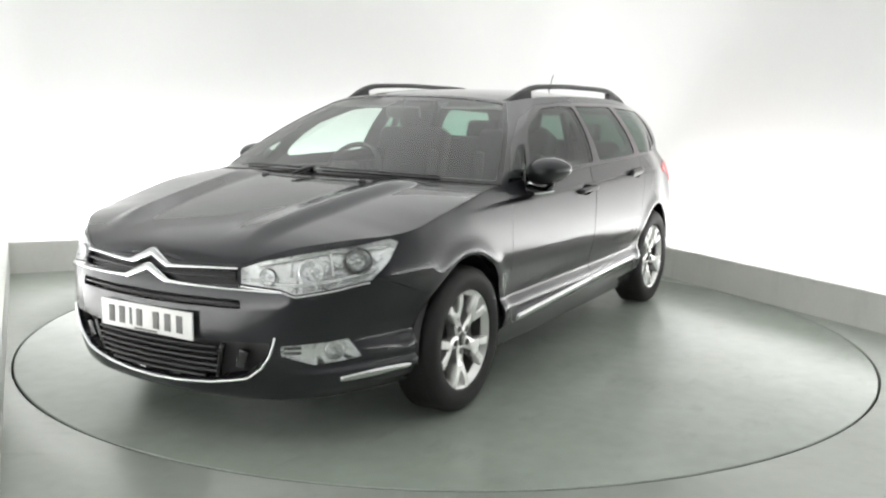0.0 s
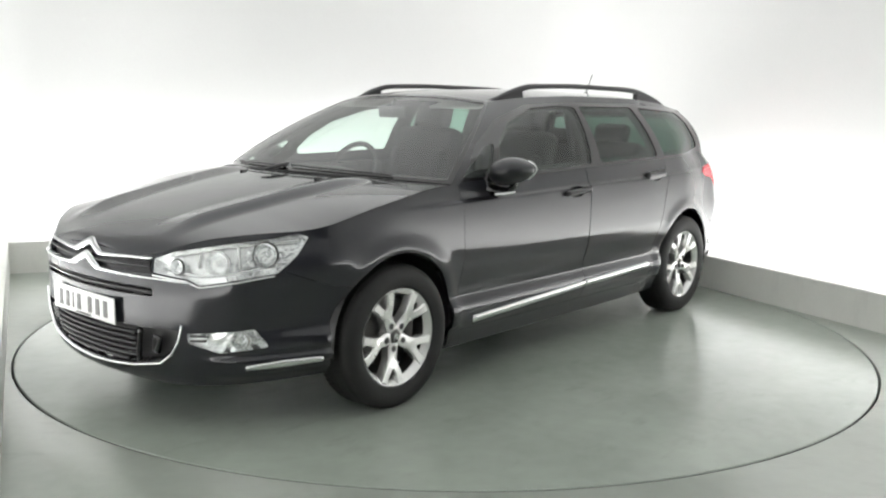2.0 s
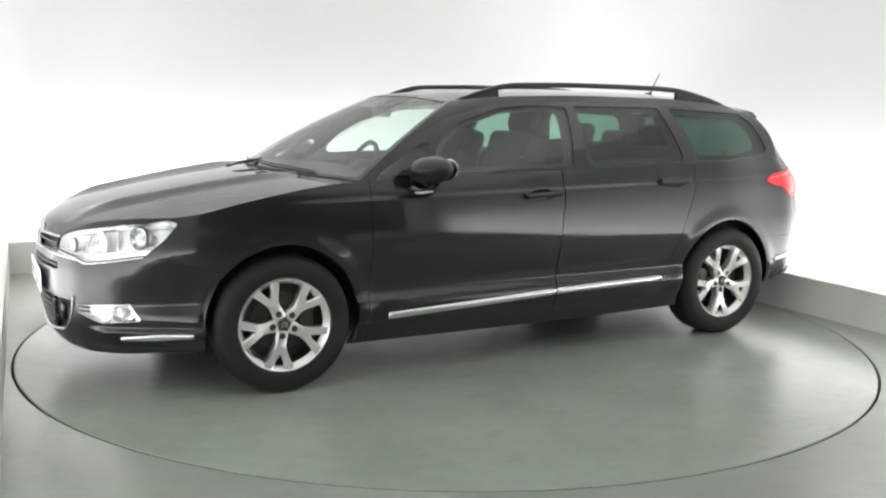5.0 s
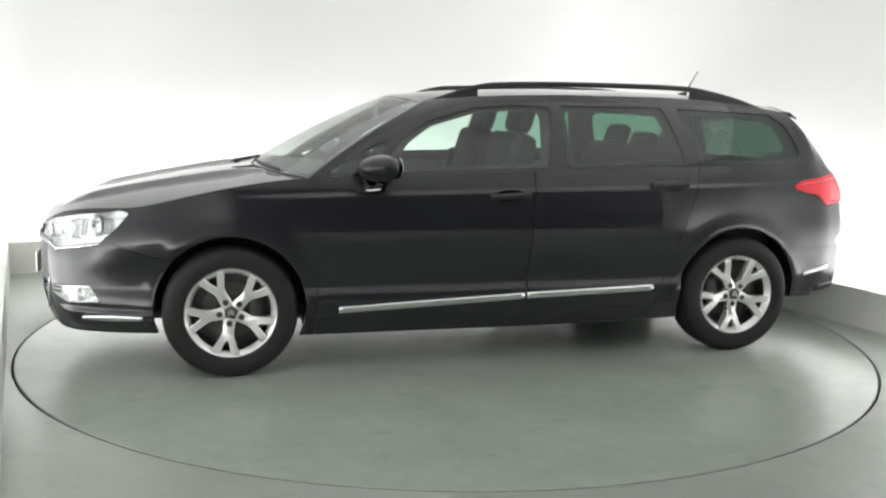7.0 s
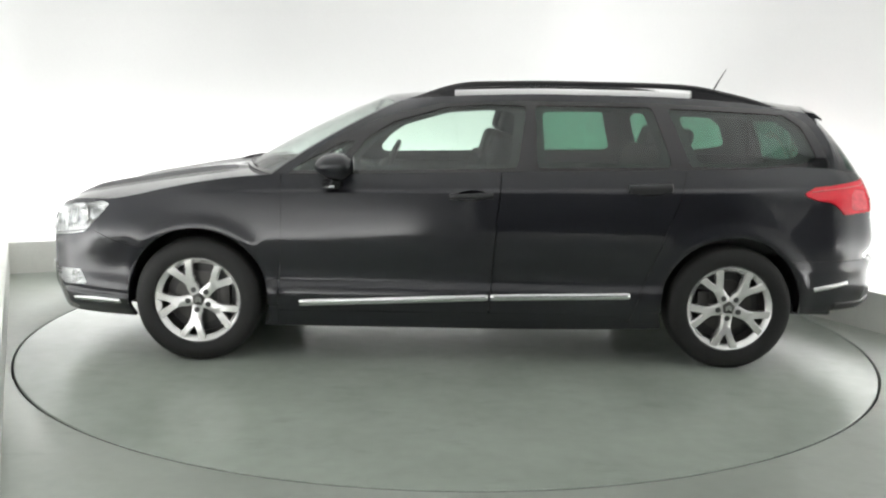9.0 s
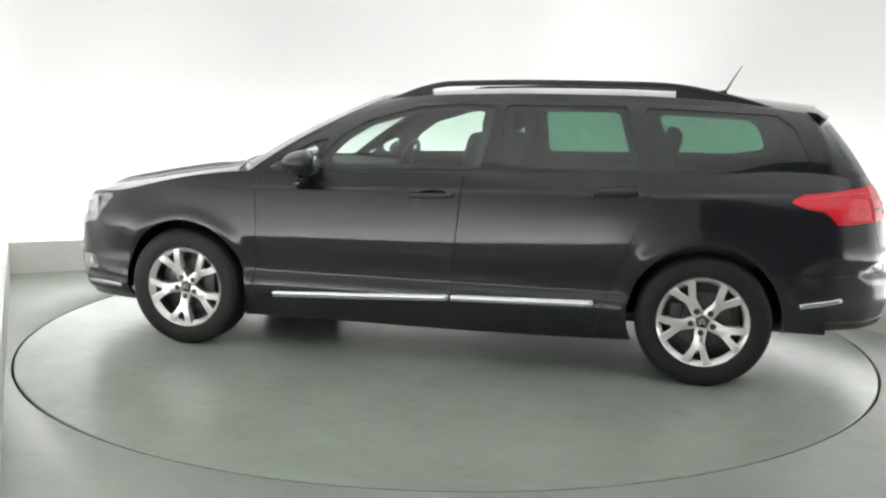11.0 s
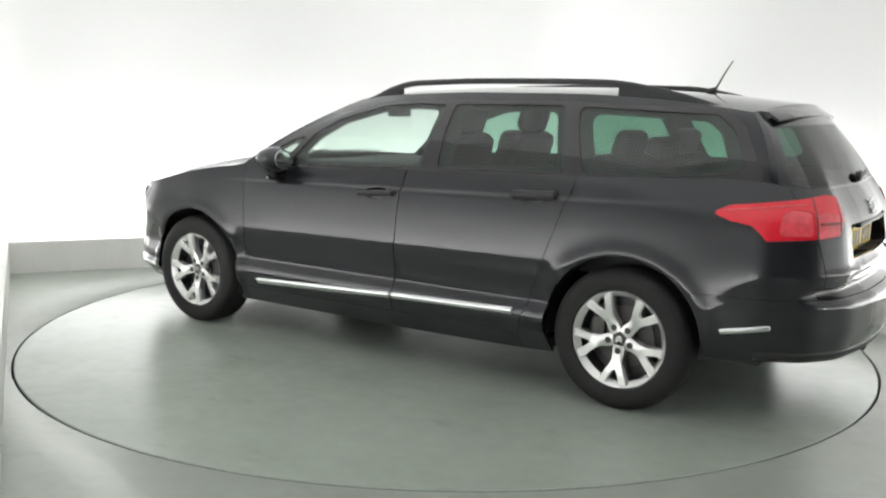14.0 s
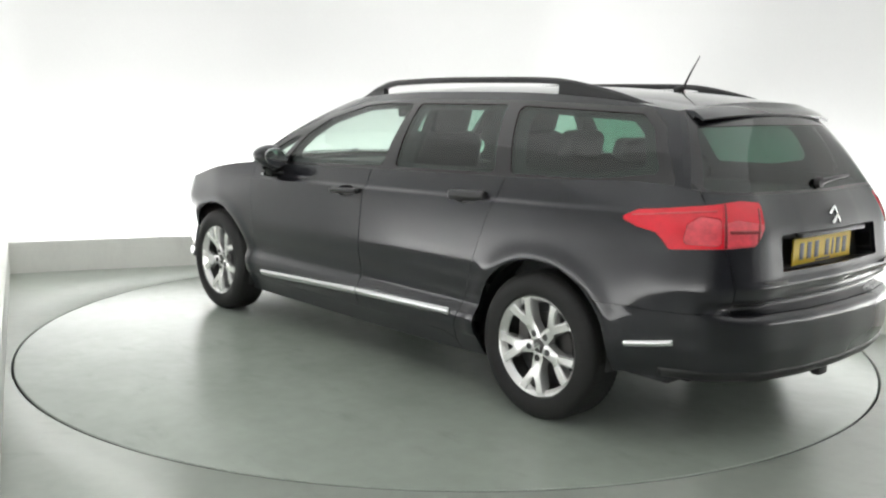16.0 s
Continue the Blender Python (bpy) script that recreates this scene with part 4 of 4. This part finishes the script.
def rails():
    for side in (1, -1):
        bm = bmesh.new()
        keys_x = np.linspace(.34, -1.74, 70)
        rows = []
        for x in keys_x:
            u = (.34 - x) / 2.08
            lift = .064 * step(u, -.01, .18) * (1 - step(u, .72, 1.0)) - .010
            tp = .2 + .8 * step(u, .0, .10) * (1 - step(u, .90, 1.0))
            xe = np.clip(x, -1.85, .36)
            y = float(roof_y(xe)) - .035
            z = float(roof_e(xe)) + .012 + lift * .86
            w, h = .018 * (.4 + .6 * tp), .0145 * tp
            rows.append([bm.verts.new((x, side * (y + a * w), z + b * h)) for a, b in ((-1, -1), (-1, .3), (-.5, 1), (.5, 1), (1, .3), (1, -1))])
        for p, q in zip(rows, rows[1:]):
            for k in range(6):
                bm.faces.new((p[k], p[(k + 1) % 6], q[(k + 1) % 6], q[k]))
        bm.faces.new(rows[0])
        bm.faces.new(rows[-1])
        bmesh.ops.recalc_face_normals(bm, faces=bm.faces)
        r = part("roof_rail", bm, SATIN, car, "satin black roof rail")
        # feet at both ends
        for xa, xb, big in ((.34, .07, 0), (-1.22, -1.74, 1)):
            bm = bmesh.new()
            a = []
            for x in np.linspace(xa, xb, 14):
                u = (.34 - x) / 2.08
                lift = .064 * step(u, -.01, .18) * (1 - step(u, .72, 1.0)) - .010
                y = float(roof_y(x)) - .035
                z1, z0 = float(roof_e(x)) + .010 + lift * .86, float(roof_e(x)) - .006
                a.append([bm.verts.new((x, side * (y + d), zz)) for d, zz in ((-.016, z0), (-.014, z1), (.014, z1), (.020, z0))])
            for p, q in zip(a, a[1:]):
                for k in range(4):
                    bm.faces.new((p[k], p[(k + 1) % 4], q[(k + 1) % 4], q[k]))
            bm.faces.new(a[0])
            bm.faces.new(a[-1])
            bmesh.ops.recalc_face_normals(bm, faces=bm.faces)
            part("rail_foot", bm, SATIN, r)


def wheel(x, side, spin, Y):
    """An alloy wheel with five forked spokes; the outer face looks along +y and is mirrored for the other side."""
    R = .331

    def done(bm, name, material, parent, label=""):
        bm.transform(Matrix.Translation((x, 0, R - .002)))
        if side < 0:
            bm.transform(Matrix.Diagonal((1, -1, 1, 1)))
            bmesh.ops.reverse_faces(bm, faces=bm.faces)
        return part(name, bm, material, parent, label)
    bm = bmesh.new()
    lathe(bm, [(.216, Y + .088), (.224, Y + .094), (.227, Y + .088), (.222, Y + .078), (.205, Y + .062), (.198, Y + .064)], 72, "y", closed=True)
    wh = done(bm, "wheel", SILVER, car, "silver five forked-spoke alloy wheel")
    # barrel coloured dark for the shade behind the spokes
    bm = bmesh.new()
    lathe(bm, [(.204, Y + .060), (.196, Y + .02), (.190, Y - .06), (.215, Y - .10), (.205, Y - .10), (.182, Y - .06), (.188, Y + .02), (.197, Y + .060)], 72, "y", closed=True)
    done(bm, "rim_barrel", STEEL, wh, "rim barrel coloured dark for the shade behind the spokes")
    bm = bmesh.new()
    lathe(bm, [(.222, Y + .083), (.232, Y + .099), (.262, Y + .108), (.292, Y + .106), (.314, Y + .096), (.325, Y + .082), (R, Y + .055), (R, Y - .055), (.325, Y - .082), (.30, Y - .104), (.23, Y - .10), (.215, Y - .08), (.215, Y + .06)], 96, "y", closed=True)
    tyre = done(bm, "tyre", RUBBER, wh, "black rubber tyre")
    bm = bmesh.new()
    for i in range(72):
        a = 2 * math.pi * i / 72
        for k, yy in ((1, .044), (-1, -.02), (1, -.06)):
            t = Matrix.Rotation(a + k * .02, 4, "Y") @ Matrix.Translation((0, Y + yy, R - .002)) @ Matrix.Rotation(.35 * k, 4, "Z")
            bmesh.ops.create_cube(bm, size=1, matrix=t @ Matrix.Diagonal((.018, .030, .006, 1)))
    tagged(done(bm, "tread", RUBBER, wh), kind="stuff")
    # spokes, each one a forked solid
    for i in range(5):
        a = math.radians(spin + 72 * i)
        outline = [(.030, .030), (.062, .029), (.100, .026), (.128, .036), (.170, .058), (.203, .074), (.213, .031), (.176, .017), (.150, .004),
                   (.150, -.004), (.176, -.017), (.213, -.031), (.203, -.074), (.170, -.058), (.128, -.036), (.100, -.026), (.062, -.029), (.030, -.030)]
        bm = bmesh.new()
        rad = [math.hypot(r, w) for r, w in outline]
        face_y = [Y + .066 + .020 * step(q, .06, .2) for q in rad]
        f, b = [], []
        for (r, w), fy in zip(outline, face_y):
            px, pz = -(r * math.cos(a) - w * math.sin(a)), r * math.sin(a) + w * math.cos(a)
            f.append((px, fy, pz))
            b.append((px, fy - .045, pz))
        # shrunken top face for the chamfer
        cen = [(.03, 0), (.062, 0), (.100, 0), (.128, .022), (.170, .042), (.203, .058), (.205, .054), (.168, .040), (.130, .012)]
        cen += [(r, -w) for r, w in cen[::-1]]
        top = []
        for (r, w), fy, (cr, cw) in zip(outline, face_y, cen):
            r2, w2 = r + (cr - r) * .28, w + (cw - w) * .28
            top.append((-(r2 * math.cos(a) - w2 * math.sin(a)), fy + .006, r2 * math.sin(a) + w2 * math.cos(a)))
        tv, fv, bv = ([bm.verts.new(p) for p in q] for q in (top, f, b))
        n = len(tv)
        for u, v in ((tv, fv), (fv, bv)):
            for j in range(n):
                bm.faces.new((u[j], u[(j + 1) % n], v[(j + 1) % n], v[j]))
        # the face as a ladder of quads down each arm
        for q in (tv, bv):
            arms = [(0, 1, 16, 17), (1, 2, 15, 16), (2, 3, 8, 9, 14, 15), (3, 4, 7, 8), (4, 5, 6, 7), (14, 9, 10, 13), (13, 10, 11, 12)]
            for g in arms:
                bm.faces.new([q[j] for j in g])
        bmesh.ops.recalc_face_normals(bm, faces=bm.faces)
        done(bm, "spoke", SILVER, wh)
        # flat dark disc on the spoke, painted for the shaded nut hole
        bm = bmesh.new()
        c = math.cos(a) * .057, math.sin(a) * .057
        lathe(bm, [(.0150, .060), (.0150, .0738), (.008, .0742), (.001, .0742)], 16, "y", at=(-c[0], Y, c[1]))
        done(bm, "nut_hole_disc", HOLEBLACK, wh, "flat dark disc for the shade in the nut hole")
    bm = bmesh.new()
    lathe(bm, [(.045, .02), (.048, .056), (.044, .066), (.030, .070), (.026, .074), (.010, .076), (.001, .076)], 32, "y", at=(0, Y, 0))
    done(bm, "hub_cap", STEEL, wh, "grey hub cap")
    bm = bmesh.new()
    for dz in (.006, -.008):
        for s in (1, -1):
            block(bm, (.022, .004, .006), (s * .008, Y + .077, dz), Matrix.Rotation(s * .75, 3, "Y"))
    done(bm, "cap_badge", CHROME, wh)
    bm = bmesh.new()
    lathe(bm, [(.07, Y - .005), (.07, Y + .012), (.142, Y + .012), (.142, Y - .012), (.07, Y - .012)], 48, "y")
    done(bm, "brake_disc", STEEL, wh, "worn steel brake disc, darkened for the shade behind the spokes")
    # black disc added to fill the barrel with shade
    bm = bmesh.new()
    lathe(bm, [(.02, Y - .012), (.02, Y + .002), (.184, Y + .002), (.183, Y - .012)], 48, "y", closed=True)
    done(bm, "barrel_backing", BLACK, wh, "black disc added for the shade behind the spokes")
    bm = bmesh.new()
    block(bm, (.07, .075, .13), (-.125 if x > 0 else .125, Y, .02), bevel=.015)
    done(bm, "brake_caliper", STEEL, wh)
    # dark liner of the wheel opening
    bm = bmesh.new()
    rows = []
    for rr, y in ((.372, Y + .073), (.385, Y + .055), (.39, .60), (.36, .54), (.02, .54)):
        rows.append([bm.verts.new((x + rr * math.cos(t), side * y, .34 + rr * math.sin(t))) for t in np.linspace(-.12, math.pi + (.34 if x > 0 else .12), 40)])
    for p, q in zip(rows, rows[1:]):
        for k in range(39):
            bm.faces.new((p[k], p[k + 1], q[k + 1], q[k]))
    part("wheel_arch_liner", bm, BLACK, car, "black wheel arch liner")


def mirrors():
    for side in (1, -1):
        bm = bmesh.new()
        bmesh.ops.create_uvsphere(bm, u_segments=28, v_segments=18, radius=1)
        for v in bm.verts:
            x, y, z = v.co
            if x < 0:
                x *= .55
            t = 1 - .18 * y
            v.co = (.655 + .128 * x - .02 * y, .968 + .108 * y, 1.050 + .072 * z * t + .012 * y)
        if side < 0:
            bm.transform(Matrix.Diagonal((1, -1, 1, 1)))
            bmesh.ops.reverse_faces(bm, faces=bm.faces)
        mr = part("door_mirror", bm, PAINT, car, "painted door mirror")
        bm = bmesh.new()
        bmesh.ops.create_uvsphere(bm, u_segments=24, v_segments=12, radius=1)
        for v in bm.verts:
            x, y, z = v.co
            v.co = (.588 + .006 * x - .016 * y, side * (.968 + .088 * y), 1.050 + .055 * z + .010 * y)
        part("mirror_glass", bm, MIRRORGLASS, mr, "mirror glass")
        bm = bmesh.new()
        tube(bm, [(.70, side * .865, .955), (.69, side * .92, .948), (.675, side * .965, .952), (.665, side * 1.0, .985)], [.062, .050, .040, .022], 12, .5)
        part("mirror_arm", bm, GLOSSBLACK, mr, "black mirror arm")
        bm = bmesh.new()
        tube(bm, [(.742, side * .930, .936), (.716, side * .970, .940), (.680, side * 1.008, .950)], [.007, .009, .006], 8)
        part("indicator", bm, CHROME, mr, "pale side repeater lamp")
        # black sail at the pillar's foot
        bm = bmesh.new()
        block(bm, (.10, .02, .07), (.70, side * .872, 1.01), bevel=.008)
        part("mirror_sail", bm, GLOSSBLACK, mr)


def cabin():
    bm = bmesh.new()
    block(bm, (3.1, 1.5, .05), (-.45, 0, .30), bevel=.01)
    block(bm, (1.05, 1.45, .06), (-1.5, 0, .62), bevel=.01)
    part("cabin_floor", bm, CABIN, car, "dark cabin floor and load bay")
    bm = bmesh.new()
    prof = [(1.16, .90), (1.14, 1.0), (1.0, 1.008), (.86, 1.0), (.70, .985), (.62, .955), (.60, .88), (.64, .72), (.70, .55), (1.16, .55)]
    ys = [-.74, -.70, -.30, 0, .30, .70, .74]
    rows = [[bm.verts.new((x - .03 * (abs(y) > .2), y, z + (.018 if -.6 < y < -.15 and x < .95 and z > .95 else 0))) for x, z in prof] for y in ys]
    for p, q in zip(rows, rows[1:]):
        for k in range(len(prof)):
            bm.faces.new((p[k], p[(k + 1) % len(prof)], q[(k + 1) % len(prof)], q[k]))
    bm.faces.new(rows[0])
    bm.faces.new(rows[-1])
    bmesh.ops.recalc_face_normals(bm, faces=bm.faces)
    dash = part("dashboard", bm, CABIN, car, "dark grey dashboard")
    bm = bmesh.new()
    ring = [(.19 * math.cos(t), .19 * math.sin(t)) for t in np.linspace(0, 2 * math.pi, 37)]
    tilt = Matrix.Translation((.50, -.37, .955)) @ Matrix.Rotation(radians(-25), 4, "Y")
    tube(bm, [tilt @ Vector((0, a, b)) for a, b in ring], .016, 10)
    for a in (0, math.pi, -math.pi / 2):
        tube(bm, [tilt @ Vector((.02, .05 * math.cos(a), .05 * math.sin(a))), tilt @ Vector((0, .18 * math.cos(a), .18 * math.sin(a)))], .014, 8)
    bmesh.ops.create_uvsphere(bm, u_segments=16, v_segments=10, radius=.075, matrix=tilt @ Matrix.Translation((.02, 0, 0)) @ Matrix.Diagonal((.5, 1, .9, 1)))
    part("steering_wheel", bm, BLACK, car, "dark steering wheel")

    def cushion(size, at, turn=None, bev=.05):
        b = bmesh.new()
        block(b, size, at, turn, bevel=bev, seg=4)
        return b
    lean = Matrix.Rotation(radians(-16), 3, "Y")
    for y in (.37, -.37):
        s = part("front_seat", cushion((.52, .52, .16), (.20, y, .56)), CLOTH, car, "charcoal cloth front seat")
        part("backrest", cushion((.15, .50, .66), (-.13, y, .90), lean), CLOTH, s)
        part("bolster", cushion((.13, .07, .46), (-.07, y + .20, .86), lean, .03), CLOTH, s)
        part("bolster", cushion((.13, .07, .46), (-.07, y - .20, .86), lean, .03), CLOTH, s)
        part("headrest", cushion((.10, .27, .18), (-.25, y, 1.305), lean, .045), CLOTH, s)
        b = bmesh.new()
        for d in (-.06, .06):
            tube(b, [(-.24, y + d, 1.26), (-.215, y + d, 1.17)], .006, 8)
        part("headrest_post", b, CHROME, s, "two steel headrest posts")
    s = part("rear_seat", cushion((.50, 1.36, .18), (-.78, 0, .58)), CLOTH, car, "charcoal cloth rear bench")
    part("backrest", cushion((.16, 1.36, .58), (-1.10, 0, .86), Matrix.Rotation(radians(-20), 3, "Y")), CLOTH, s)
    for y in (.40, 0, -.40):
        part("headrest", cushion((.09, .26, .15), (-1.215, y, 1.19 if y else 1.15), Matrix.Rotation(radians(-18), 3, "Y"), .04), CLOTH, s)
    bm = bmesh.new()
    block(bm, (.80, 1.30, .02), (-1.62, 0, .985), bevel=.008)
    part("load_cover", bm, CABIN, car, "dark load bay cover")
    bm = bmesh.new()
    block(bm, (.03, .22, .065), (.52, 0, 1.325), Matrix.Rotation(radians(10), 3, "Y"), bevel=.012, seg=3)
    tube(bm, [(.535, 0, 1.33), (.50, 0, 1.395)], .012, 8)
    part("rear_view_mirror", bm, BLACK, car, "black rear view mirror")
    for y in (.37, -.37):
        bm = bmesh.new()
        block(bm, (.14, .36, .014), (.36, y, 1.372), Matrix.Rotation(radians(14), 3, "Y"), bevel=.006)
        part("sun_visor", bm, LINING, car, "pale grey sun visor")
    for side in (1, -1):
        for xa, xb in ((.85, -.18), (-.22, -1.0)):
            bm = bmesh.new()
            block(bm, (xa - xb - .02, .05, .62), ((xa + xb) / 2, side * .80, .68), bevel=.02)
            part("door_card", bm, CABIN, car, "dark door trim")
        bm = bmesh.new()
        tube(bm, [(-.30, side * .715, .75), (-.33, side * .69, 1.05), (-.36, side * .60, 1.33)], .022, 8)
        part("pillar_trim", bm, CABIN, car, "dark pillar trim with belt")
        bm = bmesh.new()
        block(bm, (.70, .05, .40), (-1.52, side * .72, .80), bevel=.02)
        part("load_bay_trim", bm, CABIN, car)
    # underbody
    bm = bmesh.new()
    block(bm, (2.0, 1.62, .06), (0, 0, .215), bevel=.015)
    block(bm, (3.9, 1.02, .06), (0, 0, .25), bevel=.015)
    block(bm, (.40, .95, .05), (2.0, 0, .255), bevel=.015)
    block(bm, (.40, 1.0, .05), (-1.98, 0, .345), bevel=.015)
    tube(bm, [(1.0, .2, .20), (-1.0, .2, .20), (-1.6, .30, .25), (-1.95, .35, .27)], .03, 10)
    part("underbody", bm, BLACK, car, "dark underbody with exhaust")


def plate(name, at, facing, material, label):
    """A number plate whose characters are plain bars."""
    bm = bmesh.new()
    block(bm, (.008, .52, .111), at, bevel=.003)
    p = part(name, bm, material, car, label)
    x = 0
    spots = [-.195, -.135, -.085, -.035, .06, .125, .19]
    for k, y in enumerate(spots):
        bm = bmesh.new()
        w = .014 if k in (2,) else .034
        block(bm, (.003, w, .070), (at[0] + facing * .0048, (y if facing > 0 else y), at[2]), bevel=.001)
        part("bar", bm, CHARINK, p)
    bm = bmesh.new()
    block(bm, (.003, .13, .009), (at[0] + facing * .0046, 0, at[2] - .047), bevel=.001)
    part("bar", bm, CHARINK, p)
    return p


def small_things(front, gate_ob):
    p = plate("front_plate", (2.412, 0, .497), 1, WHITEPLATE, "white plate with dark bars")
    r = plate("rear_plate", (-2.232, 0, .795), -1, YELLOWPLATE, "yellow plate with dark bars")
    # rear badge: two chevrons
    bm = bmesh.new()
    for dz in (.0, -.036):
        for s in (1, -1):
            block(bm, (.012, .047, .0105), (float(shell(LEN - .02, .962 + dz)[0]) - .013, s * .0155, .960 + dz), Matrix.Rotation(s * -.80, 3, "X"), bevel=.003)
    part("rear_badge", bm, CHROME, car, "chrome double chevron badge")
    for y0, wd, z in ((.50, .13, .705), (-.50, .10, .705)):
        bm = bmesh.new()
        c = shell(LEN - abs(y0), z)
        block(bm, (.004, wd, .016), (c[0] - .004, y0, z), Matrix.Rotation(-.22 * (1 if y0 > 0 else -1), 3, "Z"), bevel=.001)
        part("model_badge", bm, STEEL, car, "small plain metal bar")
    # boot handle strip above the plate
    bm = bmesh.new()
    block(bm, (.03, .58, .022), (-2.268, 0, .872), bevel=.006)
    part("gate_handle", bm, BLACK, car, "dark handle over the plate")
    # rear wiper
    c0, c1 = back(0., .10), back(.45, .16)
    bm = bmesh.new()
    tube(bm, [(c0[0] - .016, .02, c0[2]), (c0[0] - .020, -.10, c0[2] + .015), (c1[0] - .020, -.30, c1[2] - .008)], [.014, .009, .006], 8)
    lathe(bm, [(.008, -.014), (.022, -.010), (.026, .014)], 16, "x", at=(c0[0] - .014, .02, c0[2]))
    part("rear_wiper", bm, BLACK, car, "black rear wiper")
    # front wipers at rest along the screen's foot
    for y0, y1 in ((.62, -.02), (-.05, -.60)):
        bm = bmesh.new()
        pts = []
        for t in np.linspace(0, 1, 12):
            y = y0 + (y1 - y0) * t
            w = abs(y) / float(glass_side(0, .05)[1])
            q = screen(np.array(min(w, .93)), np.array(.022 + .012 * t))
            pts.append((float(q[0]) + .006, y, float(q[2]) + .008))
        tube(bm, pts, .0045, 6)
        part("wiper", bm, BLACK, car, "black windscreen wiper")
    bm = bmesh.new()
    tube(bm, [(1.385, -.10, 1.018), (1.34, -.095, 1.030), (1.27, -.09, 1.042), (1.20, -.085, 1.054)], [.005, .013, .015, .005], 10, .7)
    part("wiper_arm", bm, BLACK, car, "black wiper arm on its pivot")
    # aerial
    bm = bmesh.new()
    tube(bm, [(-1.46, 0, 1.452), (-1.50, 0, 1.475)], [.026, .012], 12)
    tube(bm, [(-1.495, 0, 1.472), (-1.53, 0, 1.54), (-1.575, 0, 1.615)], [.006, .004, .0025], 8)
    part("aerial", bm, BLACK, car, "black whip aerial")


front_ob, gate_ob, door_obs = body()
upper()
spoiler()
rails()
for wx, sp, wy in ((1.4075, -99, .827), (-1.4075, -95, .795)):
    for sd in (1, -1):
        wheel(wx, sd, sp, wy)
mirrors()
cabin()
small_things(front_ob, gate_ob)


def motions():
    """The turntable turns, and the car on it."""
    rows_t, rows_c = [], []
    for t, a in TURN:
        m = pose(0, 0, 0, 0, 0, a)
        rows_t.append((t, m))
        rows_c.append((t, m @ Matrix.Translation((-PIVOT[0], -PIVOT[1], 0))))
    walk(table, rows_t)
    walk(car, rows_c)


motions()
